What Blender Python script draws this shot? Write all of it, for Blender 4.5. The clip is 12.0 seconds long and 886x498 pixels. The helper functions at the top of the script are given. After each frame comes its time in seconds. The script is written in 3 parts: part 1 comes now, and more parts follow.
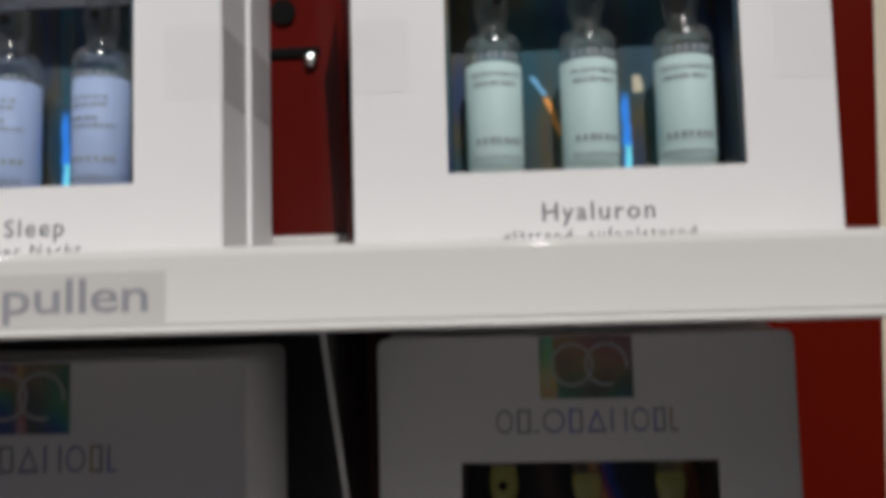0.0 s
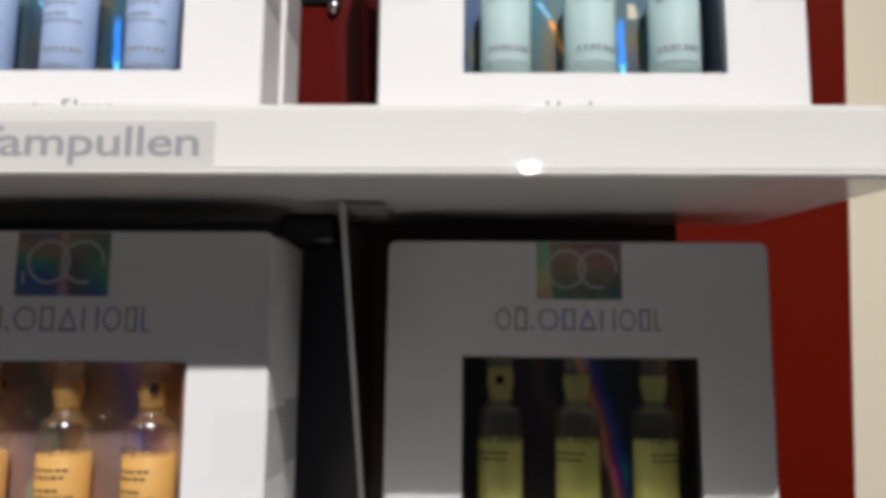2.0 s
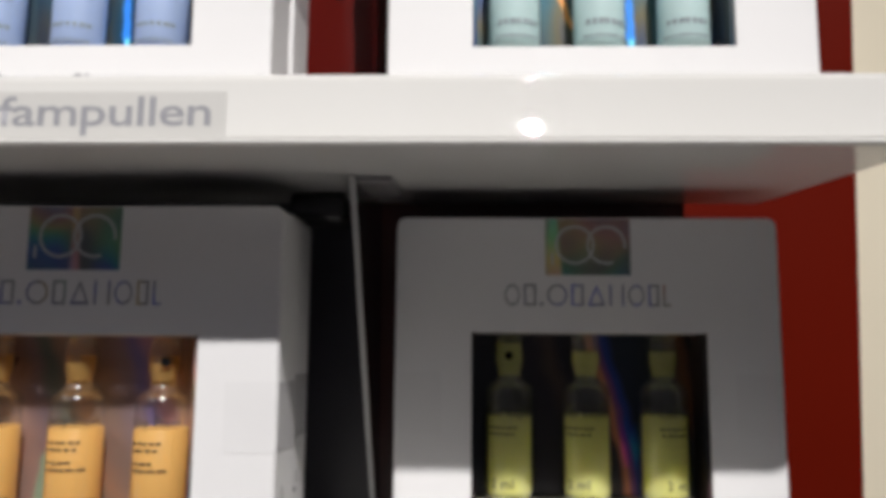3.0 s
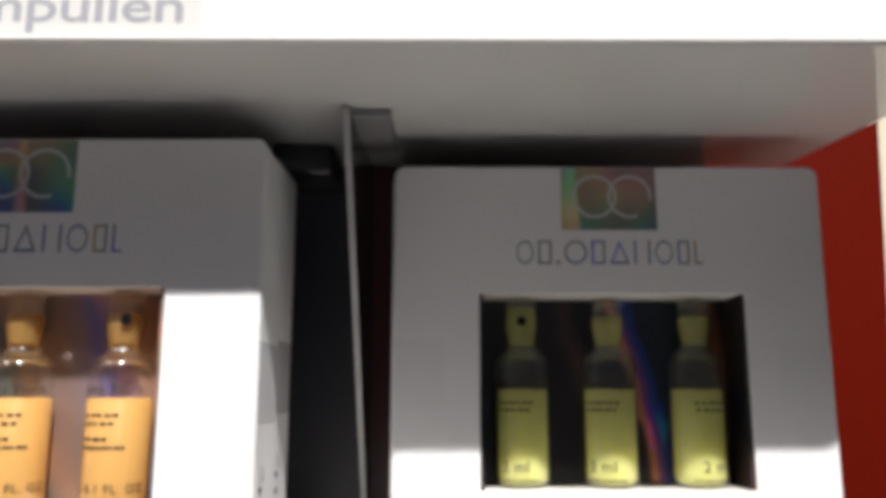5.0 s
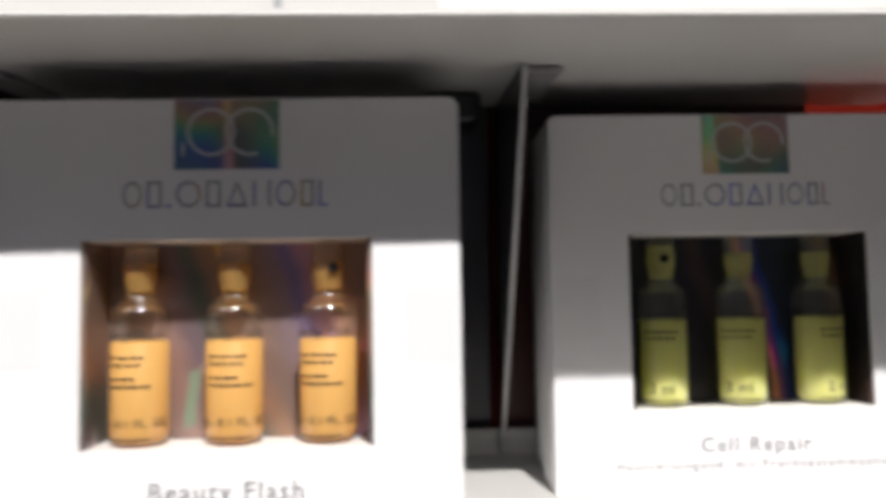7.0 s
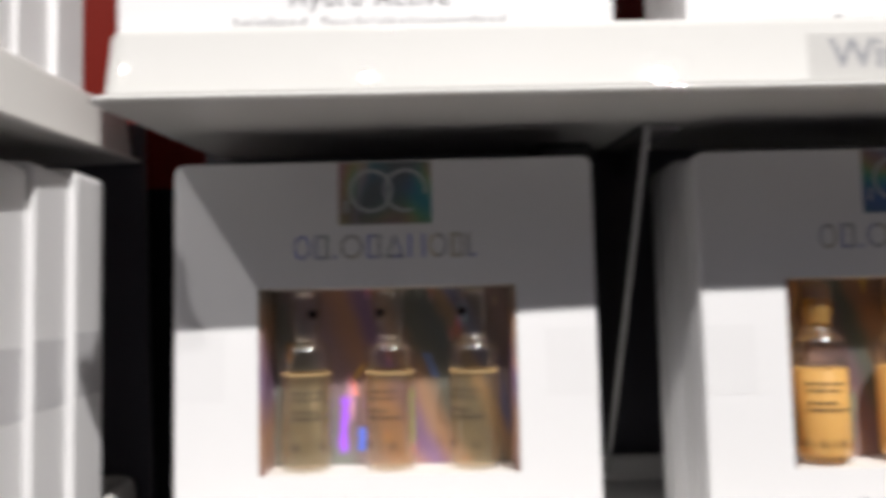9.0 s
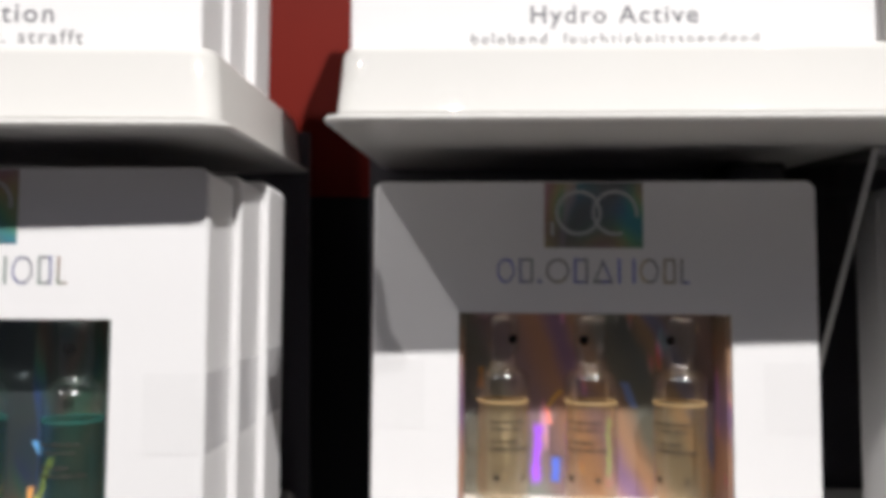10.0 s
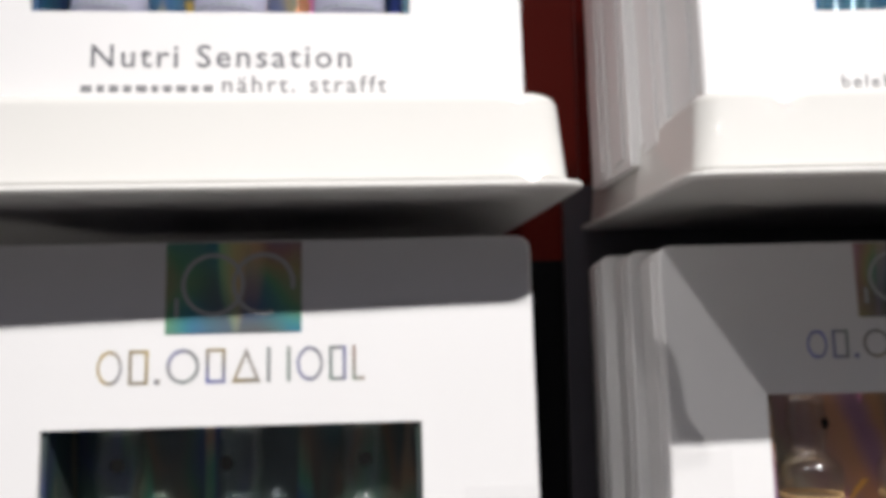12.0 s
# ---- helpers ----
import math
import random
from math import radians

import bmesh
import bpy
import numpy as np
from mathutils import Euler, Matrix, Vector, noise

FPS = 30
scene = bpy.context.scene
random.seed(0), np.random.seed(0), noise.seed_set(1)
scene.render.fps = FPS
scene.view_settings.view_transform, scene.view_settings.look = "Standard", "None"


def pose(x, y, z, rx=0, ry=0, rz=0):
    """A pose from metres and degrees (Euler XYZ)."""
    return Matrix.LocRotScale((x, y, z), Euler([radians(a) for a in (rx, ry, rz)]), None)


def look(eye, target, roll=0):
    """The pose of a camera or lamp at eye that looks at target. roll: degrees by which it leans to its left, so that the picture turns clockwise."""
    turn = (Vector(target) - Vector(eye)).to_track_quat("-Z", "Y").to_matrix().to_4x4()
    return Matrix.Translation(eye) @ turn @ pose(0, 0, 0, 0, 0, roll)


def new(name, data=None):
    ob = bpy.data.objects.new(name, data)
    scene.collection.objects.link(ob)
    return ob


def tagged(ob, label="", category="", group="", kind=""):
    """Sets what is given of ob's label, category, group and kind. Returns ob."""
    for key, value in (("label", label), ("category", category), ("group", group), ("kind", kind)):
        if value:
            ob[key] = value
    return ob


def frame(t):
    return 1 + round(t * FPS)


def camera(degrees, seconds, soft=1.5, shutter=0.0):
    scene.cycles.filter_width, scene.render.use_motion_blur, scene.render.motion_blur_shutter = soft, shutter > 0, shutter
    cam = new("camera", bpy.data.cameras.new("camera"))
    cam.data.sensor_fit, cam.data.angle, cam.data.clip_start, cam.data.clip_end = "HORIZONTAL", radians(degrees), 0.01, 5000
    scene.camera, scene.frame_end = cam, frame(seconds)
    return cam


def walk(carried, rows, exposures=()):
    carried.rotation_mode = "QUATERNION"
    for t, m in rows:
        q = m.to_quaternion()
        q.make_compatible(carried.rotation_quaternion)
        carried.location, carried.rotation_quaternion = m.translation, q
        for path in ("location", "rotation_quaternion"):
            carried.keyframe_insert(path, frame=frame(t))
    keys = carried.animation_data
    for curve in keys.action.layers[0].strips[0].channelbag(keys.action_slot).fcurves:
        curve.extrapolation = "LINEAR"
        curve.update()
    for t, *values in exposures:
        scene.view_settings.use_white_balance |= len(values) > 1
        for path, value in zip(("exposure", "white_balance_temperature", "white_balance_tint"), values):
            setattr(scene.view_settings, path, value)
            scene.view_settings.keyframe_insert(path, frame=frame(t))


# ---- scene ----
cam = camera(58.00, 12.0, soft=5.3, shutter=0.5)
PATH = [
    (0, look((0.00730, -0.18253, 0.05026), (-0.00237, 0.01723, 0.04929), -1.73)),
    (0.3, look((0.00604, -0.18792, 0.03694), (-0.00476, 0.01178, 0.03721), -1.18)),
    (0.5, look((0.00315, -0.19091, 0.02905), (-0.00566, 0.00886, 0.03291), -0.43)),
    (1, look((0.00302, -0.19797, 0.02020), (-0.00323, 0.00166, 0.03065), 0.23)),
    (1.5, look((0.00447, -0.19728, 0.01531), (-0.00108, 0.00237, 0.02583), 0.31)),
    (2, look((0.00175, -0.19943, 0.01504), (-0.00375, 0.00014, 0.02695), 0.41)),
    (2.5, look((0.00145, -0.20090, 0.01398), (-0.00482, -0.00134, 0.02575), 0.18)),
    (3, look((0.00035, -0.19973, 0.00948), (-0.00596, -0.00016, 0.02098), 0.31)),
    (3.2, look((-0.00276, -0.19668, 0.00841), (-0.00628, 0.00294, 0.02015), 0.18)),
    (4.8, look((-0.00708, -0.17691, -0.00703), (-0.00763, 0.02186, 0.01515), 0.84)),
    (5, look((-0.00711, -0.17522, -0.00741), (-0.00663, 0.02376, 0.01276), 0.06)),
    (5.5, look((-0.00699, -0.17934, -0.00202), (-0.00713, 0.02065, 0.00005), -0.33)),
    (6, look((-0.00811, -0.17937, -0.00170), (-0.00360, 0.02048, -0.00804), -0.74)),
    (6.2, look((-0.01080, -0.18246, -0.00218), (-0.00791, 0.01744, -0.00781), -0.65)),
    (6.5, look((-0.01760, -0.18269, -0.00387), (-0.01471, 0.01728, -0.00546), -0.48)),
    (6.7, look((-0.03002, -0.18451, -0.00172), (-0.02512, 0.01542, -0.00410), -0.50)),
    (8.3, look((-0.13479, -0.20974, 0.00357), (-0.11949, -0.01036, -0.00008), -1.89)),
    (8.5, look((-0.14866, -0.21241, 0.00783), (-0.13897, -0.01267, 0.00472), -1.46)),
    (8.6, look((-0.15747, -0.21129, 0.01067), (-0.14890, -0.01149, 0.00829), -1.15)),
    (9, look((-0.19410, -0.20141, 0.00880), (-0.19076, -0.00144, 0.00865), -1.30)),
    (9.2, look((-0.20299, -0.20091, 0.01002), (-0.20549, -0.00092, 0.00935), -0.44)),
    (9.5, look((-0.21369, -0.19669, 0.00901), (-0.21754, 0.00327, 0.00944), -0.30)),
    (10, look((-0.22908, -0.19442, 0.01551), (-0.23748, 0.00540, 0.01405), 0.16)),
    (10.5, look((-0.24027, -0.19557, 0.02137), (-0.24853, 0.00426, 0.02177), -0.06)),
    (11, look((-0.25622, -0.18374, 0.02610), (-0.26239, 0.01608, 0.03172), -1.26)),
    (11.5, look((-0.27861, -0.17199, 0.02000), (-0.28282, 0.02761, 0.03183), -1.88)),
    (12, look((-0.29439, -0.17252, 0.01988), (-0.29268, 0.02709, 0.03214), -1.25)),
]
EXPOSURES = [(0.0, -0.32), (0.4, -0.18), (1.0, 0.10), (1.5, 0.24), (2.5, 0.20), (3.2, 0.27), (4.8, 0.72), (5.2, 0.96), (5.5, 1.10), (6.0, 0.80), (6.5, 0.74), (8.4, 0.46), (9.5, 0.45), (10.5, 0.40), (11.0, 0.34), (12.0, 0.48)]
walk(cam, PATH, EXPOSURES)

# ---- light ----
world = bpy.data.worlds.new("room_air")
scene.world = world
world.use_nodes = True
world.node_tree.nodes["Background"].inputs[0].default_value = (0.86, 0.88, 1.0, 1)
world.node_tree.nodes["Background"].inputs[1].default_value = 0.010


def spot(name, eye, target, watts, degrees, size, colour):
    lamp = bpy.data.lights.new(name, "SPOT")
    lamp.energy, lamp.spot_size, lamp.spot_blend = watts, radians(degrees), 0.6
    lamp.shadow_soft_size, lamp.color = size, colour
    ob = new(name, lamp)
    ob.matrix_world = look(eye, target)
    return ob


WARM = (1.0, 0.972, 0.956)
spot("ceiling_spot", (0.25, -1.026, 1.355), (-0.07, -0.04, -0.01), 126, 27, 0.016, WARM)
spot("ceiling_spot", (-1.09, -1.04, 1.34), (-0.34, -0.04, 0.02), 25, 22, 0.016, WARM)
spot("ceiling_spot", (-0.44, -1.03, 1.36), (-0.33, -0.05, 0.04), 9, 14, 0.016, WARM)
# added fill: lights the floor so its bounce brightens the tray undersides
spot("aisle_spot", (-0.05, -1.30, 1.45), (-0.05, -1.05, -1.15), 58, 56, 0.03, (0.94, 0.95, 1.0))
# added soft fill with no known fixture; sets how dark the shade is
panel = bpy.data.lights.new("ceiling_panel", "AREA")
panel.shape, panel.size, panel.size_y, panel.energy, panel.color = "RECTANGLE", 1.8, 1.2, 1.8, (0.80, 0.82, 1.0)
panel_ob = new("ceiling_panel", panel)
panel_ob.matrix_world = look((-0.9, -1.7, 1.47), (-0.9, -1.699, 0))


# ---- materials ----
def material(name, colour, rough=0.5, metal=0.0, vary=0.06, scale=60.0, bump=0.0, bump_scale=900.0, coat=0.0, rough_vary=0.08):
    m = bpy.data.materials.new(name)
    m.use_nodes = True
    t = m.node_tree
    n, b = t.nodes, t.nodes["Principled BSDF"]
    b.inputs["Roughness"].default_value, b.inputs["Metallic"].default_value = rough, metal
    b.inputs["Coat Weight"].default_value, b.inputs["Coat Roughness"].default_value = coat, 0.022
    co = n.new("ShaderNodeTexCoord")
    broad, fine = n.new("ShaderNodeTexNoise"), n.new("ShaderNodeTexNoise")
    for k, s in ((broad, scale), (fine, bump_scale)):
        t.links.new(co.outputs["Object"], k.inputs["Vector"])
        k.inputs["Scale"].default_value, k.inputs["Detail"].default_value = s, 4
    mix = n.new("ShaderNodeMix")
    mix.data_type = "RGBA"
    mix.inputs[6].default_value = (*[c * (1 - vary) for c in colour], 1)
    mix.inputs[7].default_value = (*[min(1, c * (1 + vary)) for c in colour], 1)
    t.links.new(broad.outputs["Fac"], mix.inputs[0])
    t.links.new(mix.outputs[2], b.inputs["Base Color"])
    ramp = n.new("ShaderNodeMapRange")
    ramp.inputs[3].default_value, ramp.inputs[4].default_value = max(0.02, rough - rough_vary), min(1, rough + rough_vary)
    t.links.new(broad.outputs["Fac"], ramp.inputs[0])
    t.links.new(ramp.outputs[0], b.inputs["Roughness"])
    if bump:
        k = n.new("ShaderNodeBump")
        k.inputs["Strength"].default_value, k.inputs["Distance"].default_value = bump, 0.0002
        t.links.new(fine.outputs["Fac"], k.inputs["Height"])
        t.links.new(k.outputs[0], b.inputs["Normal"])
    return m


def painted_glints(t, socket, streaks, metal):
    """Narrow light glints painted into a foil's colour: ((x, z) low end, (x, z) high end, half width, colour), in
    millimetres on the carton's face.
    """
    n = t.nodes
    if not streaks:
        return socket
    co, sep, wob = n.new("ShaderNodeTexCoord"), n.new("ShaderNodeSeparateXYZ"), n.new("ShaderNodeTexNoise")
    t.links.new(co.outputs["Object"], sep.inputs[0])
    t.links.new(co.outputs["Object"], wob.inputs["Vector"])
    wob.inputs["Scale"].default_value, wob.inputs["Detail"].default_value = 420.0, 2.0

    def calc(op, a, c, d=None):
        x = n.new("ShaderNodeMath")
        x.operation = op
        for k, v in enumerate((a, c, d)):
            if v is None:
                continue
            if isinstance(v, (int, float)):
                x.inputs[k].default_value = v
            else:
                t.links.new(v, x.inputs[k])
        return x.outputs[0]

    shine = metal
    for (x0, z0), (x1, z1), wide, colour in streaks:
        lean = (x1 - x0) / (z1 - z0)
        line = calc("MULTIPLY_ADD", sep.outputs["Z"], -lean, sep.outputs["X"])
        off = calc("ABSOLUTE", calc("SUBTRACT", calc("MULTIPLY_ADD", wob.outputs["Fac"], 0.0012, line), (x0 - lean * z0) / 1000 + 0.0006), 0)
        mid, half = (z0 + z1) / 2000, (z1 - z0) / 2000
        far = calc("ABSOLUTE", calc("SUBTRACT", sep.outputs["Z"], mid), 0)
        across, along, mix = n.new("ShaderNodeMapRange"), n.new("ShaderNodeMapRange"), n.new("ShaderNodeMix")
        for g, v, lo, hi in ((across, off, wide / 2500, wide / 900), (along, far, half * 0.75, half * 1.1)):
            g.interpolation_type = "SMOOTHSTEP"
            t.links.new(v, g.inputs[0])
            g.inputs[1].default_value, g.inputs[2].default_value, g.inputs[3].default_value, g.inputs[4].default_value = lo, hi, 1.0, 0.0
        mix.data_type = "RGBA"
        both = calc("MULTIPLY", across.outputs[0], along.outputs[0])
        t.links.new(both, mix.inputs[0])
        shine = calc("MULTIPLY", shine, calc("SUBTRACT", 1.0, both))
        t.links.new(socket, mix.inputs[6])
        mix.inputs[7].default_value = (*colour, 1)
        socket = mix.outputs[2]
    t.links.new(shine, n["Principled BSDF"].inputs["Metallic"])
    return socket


def foil(name, dark, spread, scale, rough=0.3, streak=0.35, lines=0.6, metal=0.25, streaks=()):
    """Holographic foil: soft rainbow patches and a few narrow bright glints, painted as colour on a metallised film."""
    m = bpy.data.materials.new(name)
    m.use_nodes = True
    t = m.node_tree
    n, b = t.nodes, t.nodes["Principled BSDF"]
    co, info = n.new("ShaderNodeTexCoord"), n.new("ShaderNodeObjectInfo")
    shift = n.new("ShaderNodeMath")
    shift.operation, shift.inputs[1].default_value = "MULTIPLY", 7.0
    t.links.new(info.outputs["Random"], shift.inputs[0])

    def cloud(size, squash, lean):
        mp, k = n.new("ShaderNodeMapping"), n.new("ShaderNodeTexNoise")
        t.links.new(co.outputs["Object"], mp.inputs["Vector"])
        mp.inputs["Scale"].default_value, mp.inputs["Rotation"].default_value = (1.0, 1.0, squash), (0, lean, 0)
        k.noise_dimensions = "4D"
        k.inputs["Scale"].default_value, k.inputs["Detail"].default_value = size, 1.2
        t.links.new(mp.outputs[0], k.inputs["Vector"])
        t.links.new(shift.outputs[0], k.inputs["W"])
        return k

    def ramp_of(src, lo, hi):
        r = n.new("ShaderNodeValToRGB")
        r.color_ramp.elements[0].position, r.color_ramp.elements[1].position = lo, hi
        r.color_ramp.elements[0].color, r.color_ramp.elements[1].color = (*spread[0], 1), (*spread[-1], 1)
        for i, c in enumerate(spread[1:-1], 1):
            r.color_ramp.elements.new(lo + (hi - lo) * i / (len(spread) - 1)).color = (*c, 1)
        t.links.new(src.outputs["Fac"], r.inputs[0])
        return r

    def mask(src, lo, hi, top):
        g = n.new("ShaderNodeMapRange")
        g.inputs[1].default_value, g.inputs[2].default_value, g.inputs[4].default_value = lo, hi, top
        t.links.new(src.outputs["Fac"], g.inputs[0])
        return g

    def blend(fac, a_socket, b_socket):
        x = n.new("ShaderNodeMix")
        x.data_type = "RGBA"
        t.links.new(fac.outputs[0], x.inputs[0])
        if a_socket is None:
            x.inputs[6].default_value = (*dark, 1)
        else:
            t.links.new(a_socket, x.inputs[6])
        t.links.new(b_socket, x.inputs[7])
        return x.outputs[2]

    soft = ramp_of(cloud(scale * 2.0, streak, 0.35), 0.32, 0.68)
    base = blend(mask(cloud(scale * 2.4, streak, -0.2), 0.34, 0.56, 0.95), None, soft.outputs[0])
    vivid = n.new("ShaderNodeHueSaturation")
    vivid.inputs["Saturation"].default_value, vivid.inputs["Value"].default_value = 1.25, 2.2
    t.links.new(ramp_of(cloud(scale * 1.3, 0.6, 0.1), 0.35, 0.65).outputs[0], vivid.inputs["Color"])
    both = blend(mask(cloud(scale * 4.2, 0.12, 0.12), 0.60, 0.66, lines), base, vivid.outputs[0])
    t.links.new(painted_glints(t, both, streaks, metal), b.inputs["Base Color"])
    b.inputs["Metallic"].default_value, b.inputs["Roughness"].default_value = metal, rough
    return m


def banded_foil(name, stops, slope, wander=0.0, sparks=0.6, metal=0.5, streaks=()):
    """Dark holographic foil whose rainbow lies in slanted bands; stops are (millimetres across, colour)."""
    m = bpy.data.materials.new(name)
    m.use_nodes = True
    t = m.node_tree
    n, b = t.nodes, t.nodes["Principled BSDF"]
    co, info, sep = n.new("ShaderNodeTexCoord"), n.new("ShaderNodeObjectInfo"), n.new("ShaderNodeSeparateXYZ")
    t.links.new(co.outputs["Object"], sep.inputs[0])
    wave, fine = n.new("ShaderNodeTexNoise"), n.new("ShaderNodeTexNoise")
    for k, s in ((wave, 55.0), (fine, 210.0)):
        k.noise_dimensions = "4D"
        k.inputs["Scale"].default_value, k.inputs["Detail"].default_value = s, 2.0
        t.links.new(info.outputs["Random"], k.inputs["W"])
    tall = n.new("ShaderNodeMapping")
    tall.inputs["Scale"].default_value, tall.inputs["Rotation"].default_value = (1.0, 1.0, 0.28), (0, -0.25, 0)
    t.links.new(co.outputs["Object"], tall.inputs["Vector"])
    t.links.new(co.outputs["Object"], wave.inputs["Vector"])
    t.links.new(tall.outputs[0], fine.inputs["Vector"])

    def add(a, gain, c):
        x = n.new("ShaderNodeMath")
        x.operation, x.inputs[1].default_value = "MULTIPLY_ADD", gain
        t.links.new(a, x.inputs[0])
        if c is None:
            x.inputs[2].default_value = 0.5
        else:
            t.links.new(c, x.inputs[2])
        return x.outputs[0]

    u = add(sep.outputs["X"], 1 / 0.060, None)
    u = add(sep.outputs["Z"], slope / 0.060, u)
    u = add(wave.outputs["Fac"], 0.16, u)
    u = add(info.outputs["Random"], wander, u)
    ramp = n.new("ShaderNodeValToRGB")
    shift = n.new("ShaderNodeMath")
    shift.operation, shift.inputs[1].default_value = "SUBTRACT", slope + 0.08 + wander * 0.5
    t.links.new(u, shift.inputs[0])
    t.links.new(shift.outputs[0], ramp.inputs[0])
    ramp.color_ramp.interpolation = "EASE"
    spots = [((mm + 30) / 60, c) for mm, c in stops]
    e = ramp.color_ramp.elements
    e[0].position, e[0].color = spots[0][0], (*spots[0][1], 1)
    e[1].position, e[1].color = spots[-1][0], (*spots[-1][1], 1)
    for pos, c in spots[1:-1]:
        e.new(pos).color = (*c, 1)
    # small vivid light glints, painted into the base colour
    hue, gate, mix = n.new("ShaderNodeHueSaturation"), n.new("ShaderNodeMapRange"), n.new("ShaderNodeMix")
    hue.inputs["Saturation"].default_value, hue.inputs["Value"].default_value = 1.7, 4.0
    t.links.new(wave.outputs["Fac"], hue.inputs["Hue"])
    t.links.new(ramp.outputs[0], hue.inputs["Color"])
    gate.inputs[1].default_value, gate.inputs[2].default_value, gate.inputs[4].default_value = 0.62, 0.72, sparks
    t.links.new(fine.outputs["Fac"], gate.inputs[0])
    mix.data_type = "RGBA"
    t.links.new(gate.outputs[0], mix.inputs[0])
    t.links.new(ramp.outputs[0], mix.inputs[6])
    t.links.new(hue.outputs[0], mix.inputs[7])
    t.links.new(painted_glints(t, mix.outputs[2], streaks, metal), b.inputs["Base Color"])
    b.inputs["Metallic"].default_value, b.inputs["Roughness"].default_value = metal, 0.34
    return m


def clear(name, tint, milk, gloss_rough=0.15):
    """Thin clear glass or film: see-through with a Fresnel gloss."""
    m = bpy.data.materials.new(name)
    m.use_nodes = True
    t = m.node_tree
    n = t.nodes
    n.remove(n["Principled BSDF"])
    out = n["Material Output"]
    tr, gl, mx, fr = n.new("ShaderNodeBsdfTransparent"), n.new("ShaderNodeBsdfGlossy"), n.new("ShaderNodeMixShader"), n.new("ShaderNodeFresnel")
    tr.inputs[0].default_value = (*tint, 1)
    gl.inputs["Roughness"].default_value = gloss_rough
    fr.inputs["IOR"].default_value = 1.75
    cap = n.new("ShaderNodeMath")
    cap.operation, cap.inputs[1].default_value = "MINIMUM", 0.34
    t.links.new(fr.outputs[0], cap.inputs[0])
    t.links.new(cap.outputs[0], mx.inputs[0])
    t.links.new(tr.outputs[0], mx.inputs[1])
    t.links.new(gl.outputs[0], mx.inputs[2])
    haze, end = n.new("ShaderNodeBsdfTranslucent"), n.new("ShaderNodeMixShader")
    haze.inputs[0].default_value = (0.85, 0.85, 0.82, 1)
    end.inputs[0].default_value = milk
    t.links.new(mx.outputs[0], end.inputs[1])
    t.links.new(haze.outputs[0], end.inputs[2])
    t.links.new(end.outputs[0], out.inputs["Surface"])
    return m


def liquid(name, colour, body, milk=False):
    """A filling: body 1 is milky, 0 is clear and only tints what stands behind it."""
    m = bpy.data.materials.new(name)
    m.use_nodes = True
    t = m.node_tree
    n, b = t.nodes, t.nodes["Principled BSDF"]
    b.inputs["Base Color"].default_value = (*colour, 1)
    b.inputs["Roughness"].default_value, b.inputs["Specular IOR Level"].default_value = 0.45, 0.2
    b.inputs["Subsurface Weight"].default_value = 0.85 if body > 0.8 and milk else 0.0
    b.inputs["Subsurface Radius"].default_value, b.inputs["Subsurface Scale"].default_value = (1.0, 0.95, 0.45), 0.006
    tl, mx1 = n.new("ShaderNodeBsdfTranslucent"), n.new("ShaderNodeMixShader")
    tl.inputs[0].default_value = (*colour, 1)
    mx1.inputs[0].default_value = 0.12 if milk else 0.35
    tr, mx2 = n.new("ShaderNodeBsdfTransparent"), n.new("ShaderNodeMixShader")
    tr.inputs[0].default_value = (*[0.78 + 0.22 * c for c in colour], 1)
    mx2.inputs[0].default_value = body
    t.links.new(b.outputs[0], mx1.inputs[1])
    t.links.new(tl.outputs[0], mx1.inputs[2])
    t.links.new(tr.outputs[0], mx2.inputs[1])
    t.links.new(mx1.outputs[0], mx2.inputs[2])
    t.links.new(mx2.outputs[0], n["Material Output"].inputs["Surface"])
    return m


CARTON = material("white_carton", (0.80, 0.79, 0.79), 0.42, vary=0.02, scale=25, bump=0.12, bump_scale=2500)
CARTON_IN = material("carton_inside", (0.76, 0.74, 0.71), 0.6, vary=0.03, scale=40, bump=0.15, bump_scale=2500)
TRAY = material("white_gloss_plastic", (0.62, 0.608, 0.582), 0.65, vary=0.02, scale=14, bump=0.02, bump_scale=300, coat=0.7, rough_vary=0.05)
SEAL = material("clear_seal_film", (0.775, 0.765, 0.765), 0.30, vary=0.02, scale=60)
# darker copy of the seal film: shade on the carton's side put into colour
SEAL_SHADED = material("clear_seal_film_on_edge", (0.66, 0.65, 0.66), 0.22, vary=0.03, scale=60)
LEAFLET = material("cream_leaflet_paper", (0.72, 0.71, 0.62), 0.6, vary=0.05, scale=120)
INK = material("grey_ink", (0.13, 0.13, 0.145), 0.5, vary=0.12, scale=400)
SLEEVE_INK = material("pale_sleeve_ink", (0.27, 0.31, 0.34), 0.5, vary=0.12, scale=400)
STRIP = material("label_strip_film", (0.612, 0.600, 0.574), 0.65, vary=0.02, scale=60, coat=0.7)
PRINT_INK = material("print_ink", (0.05, 0.042, 0.035), 0.5, vary=0.1, scale=400)
TAB = material("grey_plastic_tab", (0.30, 0.29, 0.29), 0.2, vary=0.1, scale=60)
INK_PALE = material("pale_grey_ink", (0.31, 0.31, 0.335), 0.5, vary=0.1, scale=400)
SUB_INK = material("faint_grey_ink", (0.12, 0.12, 0.13), 0.5, vary=0.1, scale=400)
INK_DARK = material("black_ink", (0.006, 0.006, 0.006), 0.85, vary=0.1, scale=400)
INK_DARK.node_tree.nodes["Principled BSDF"].inputs["Specular IOR Level"].default_value = 0.1
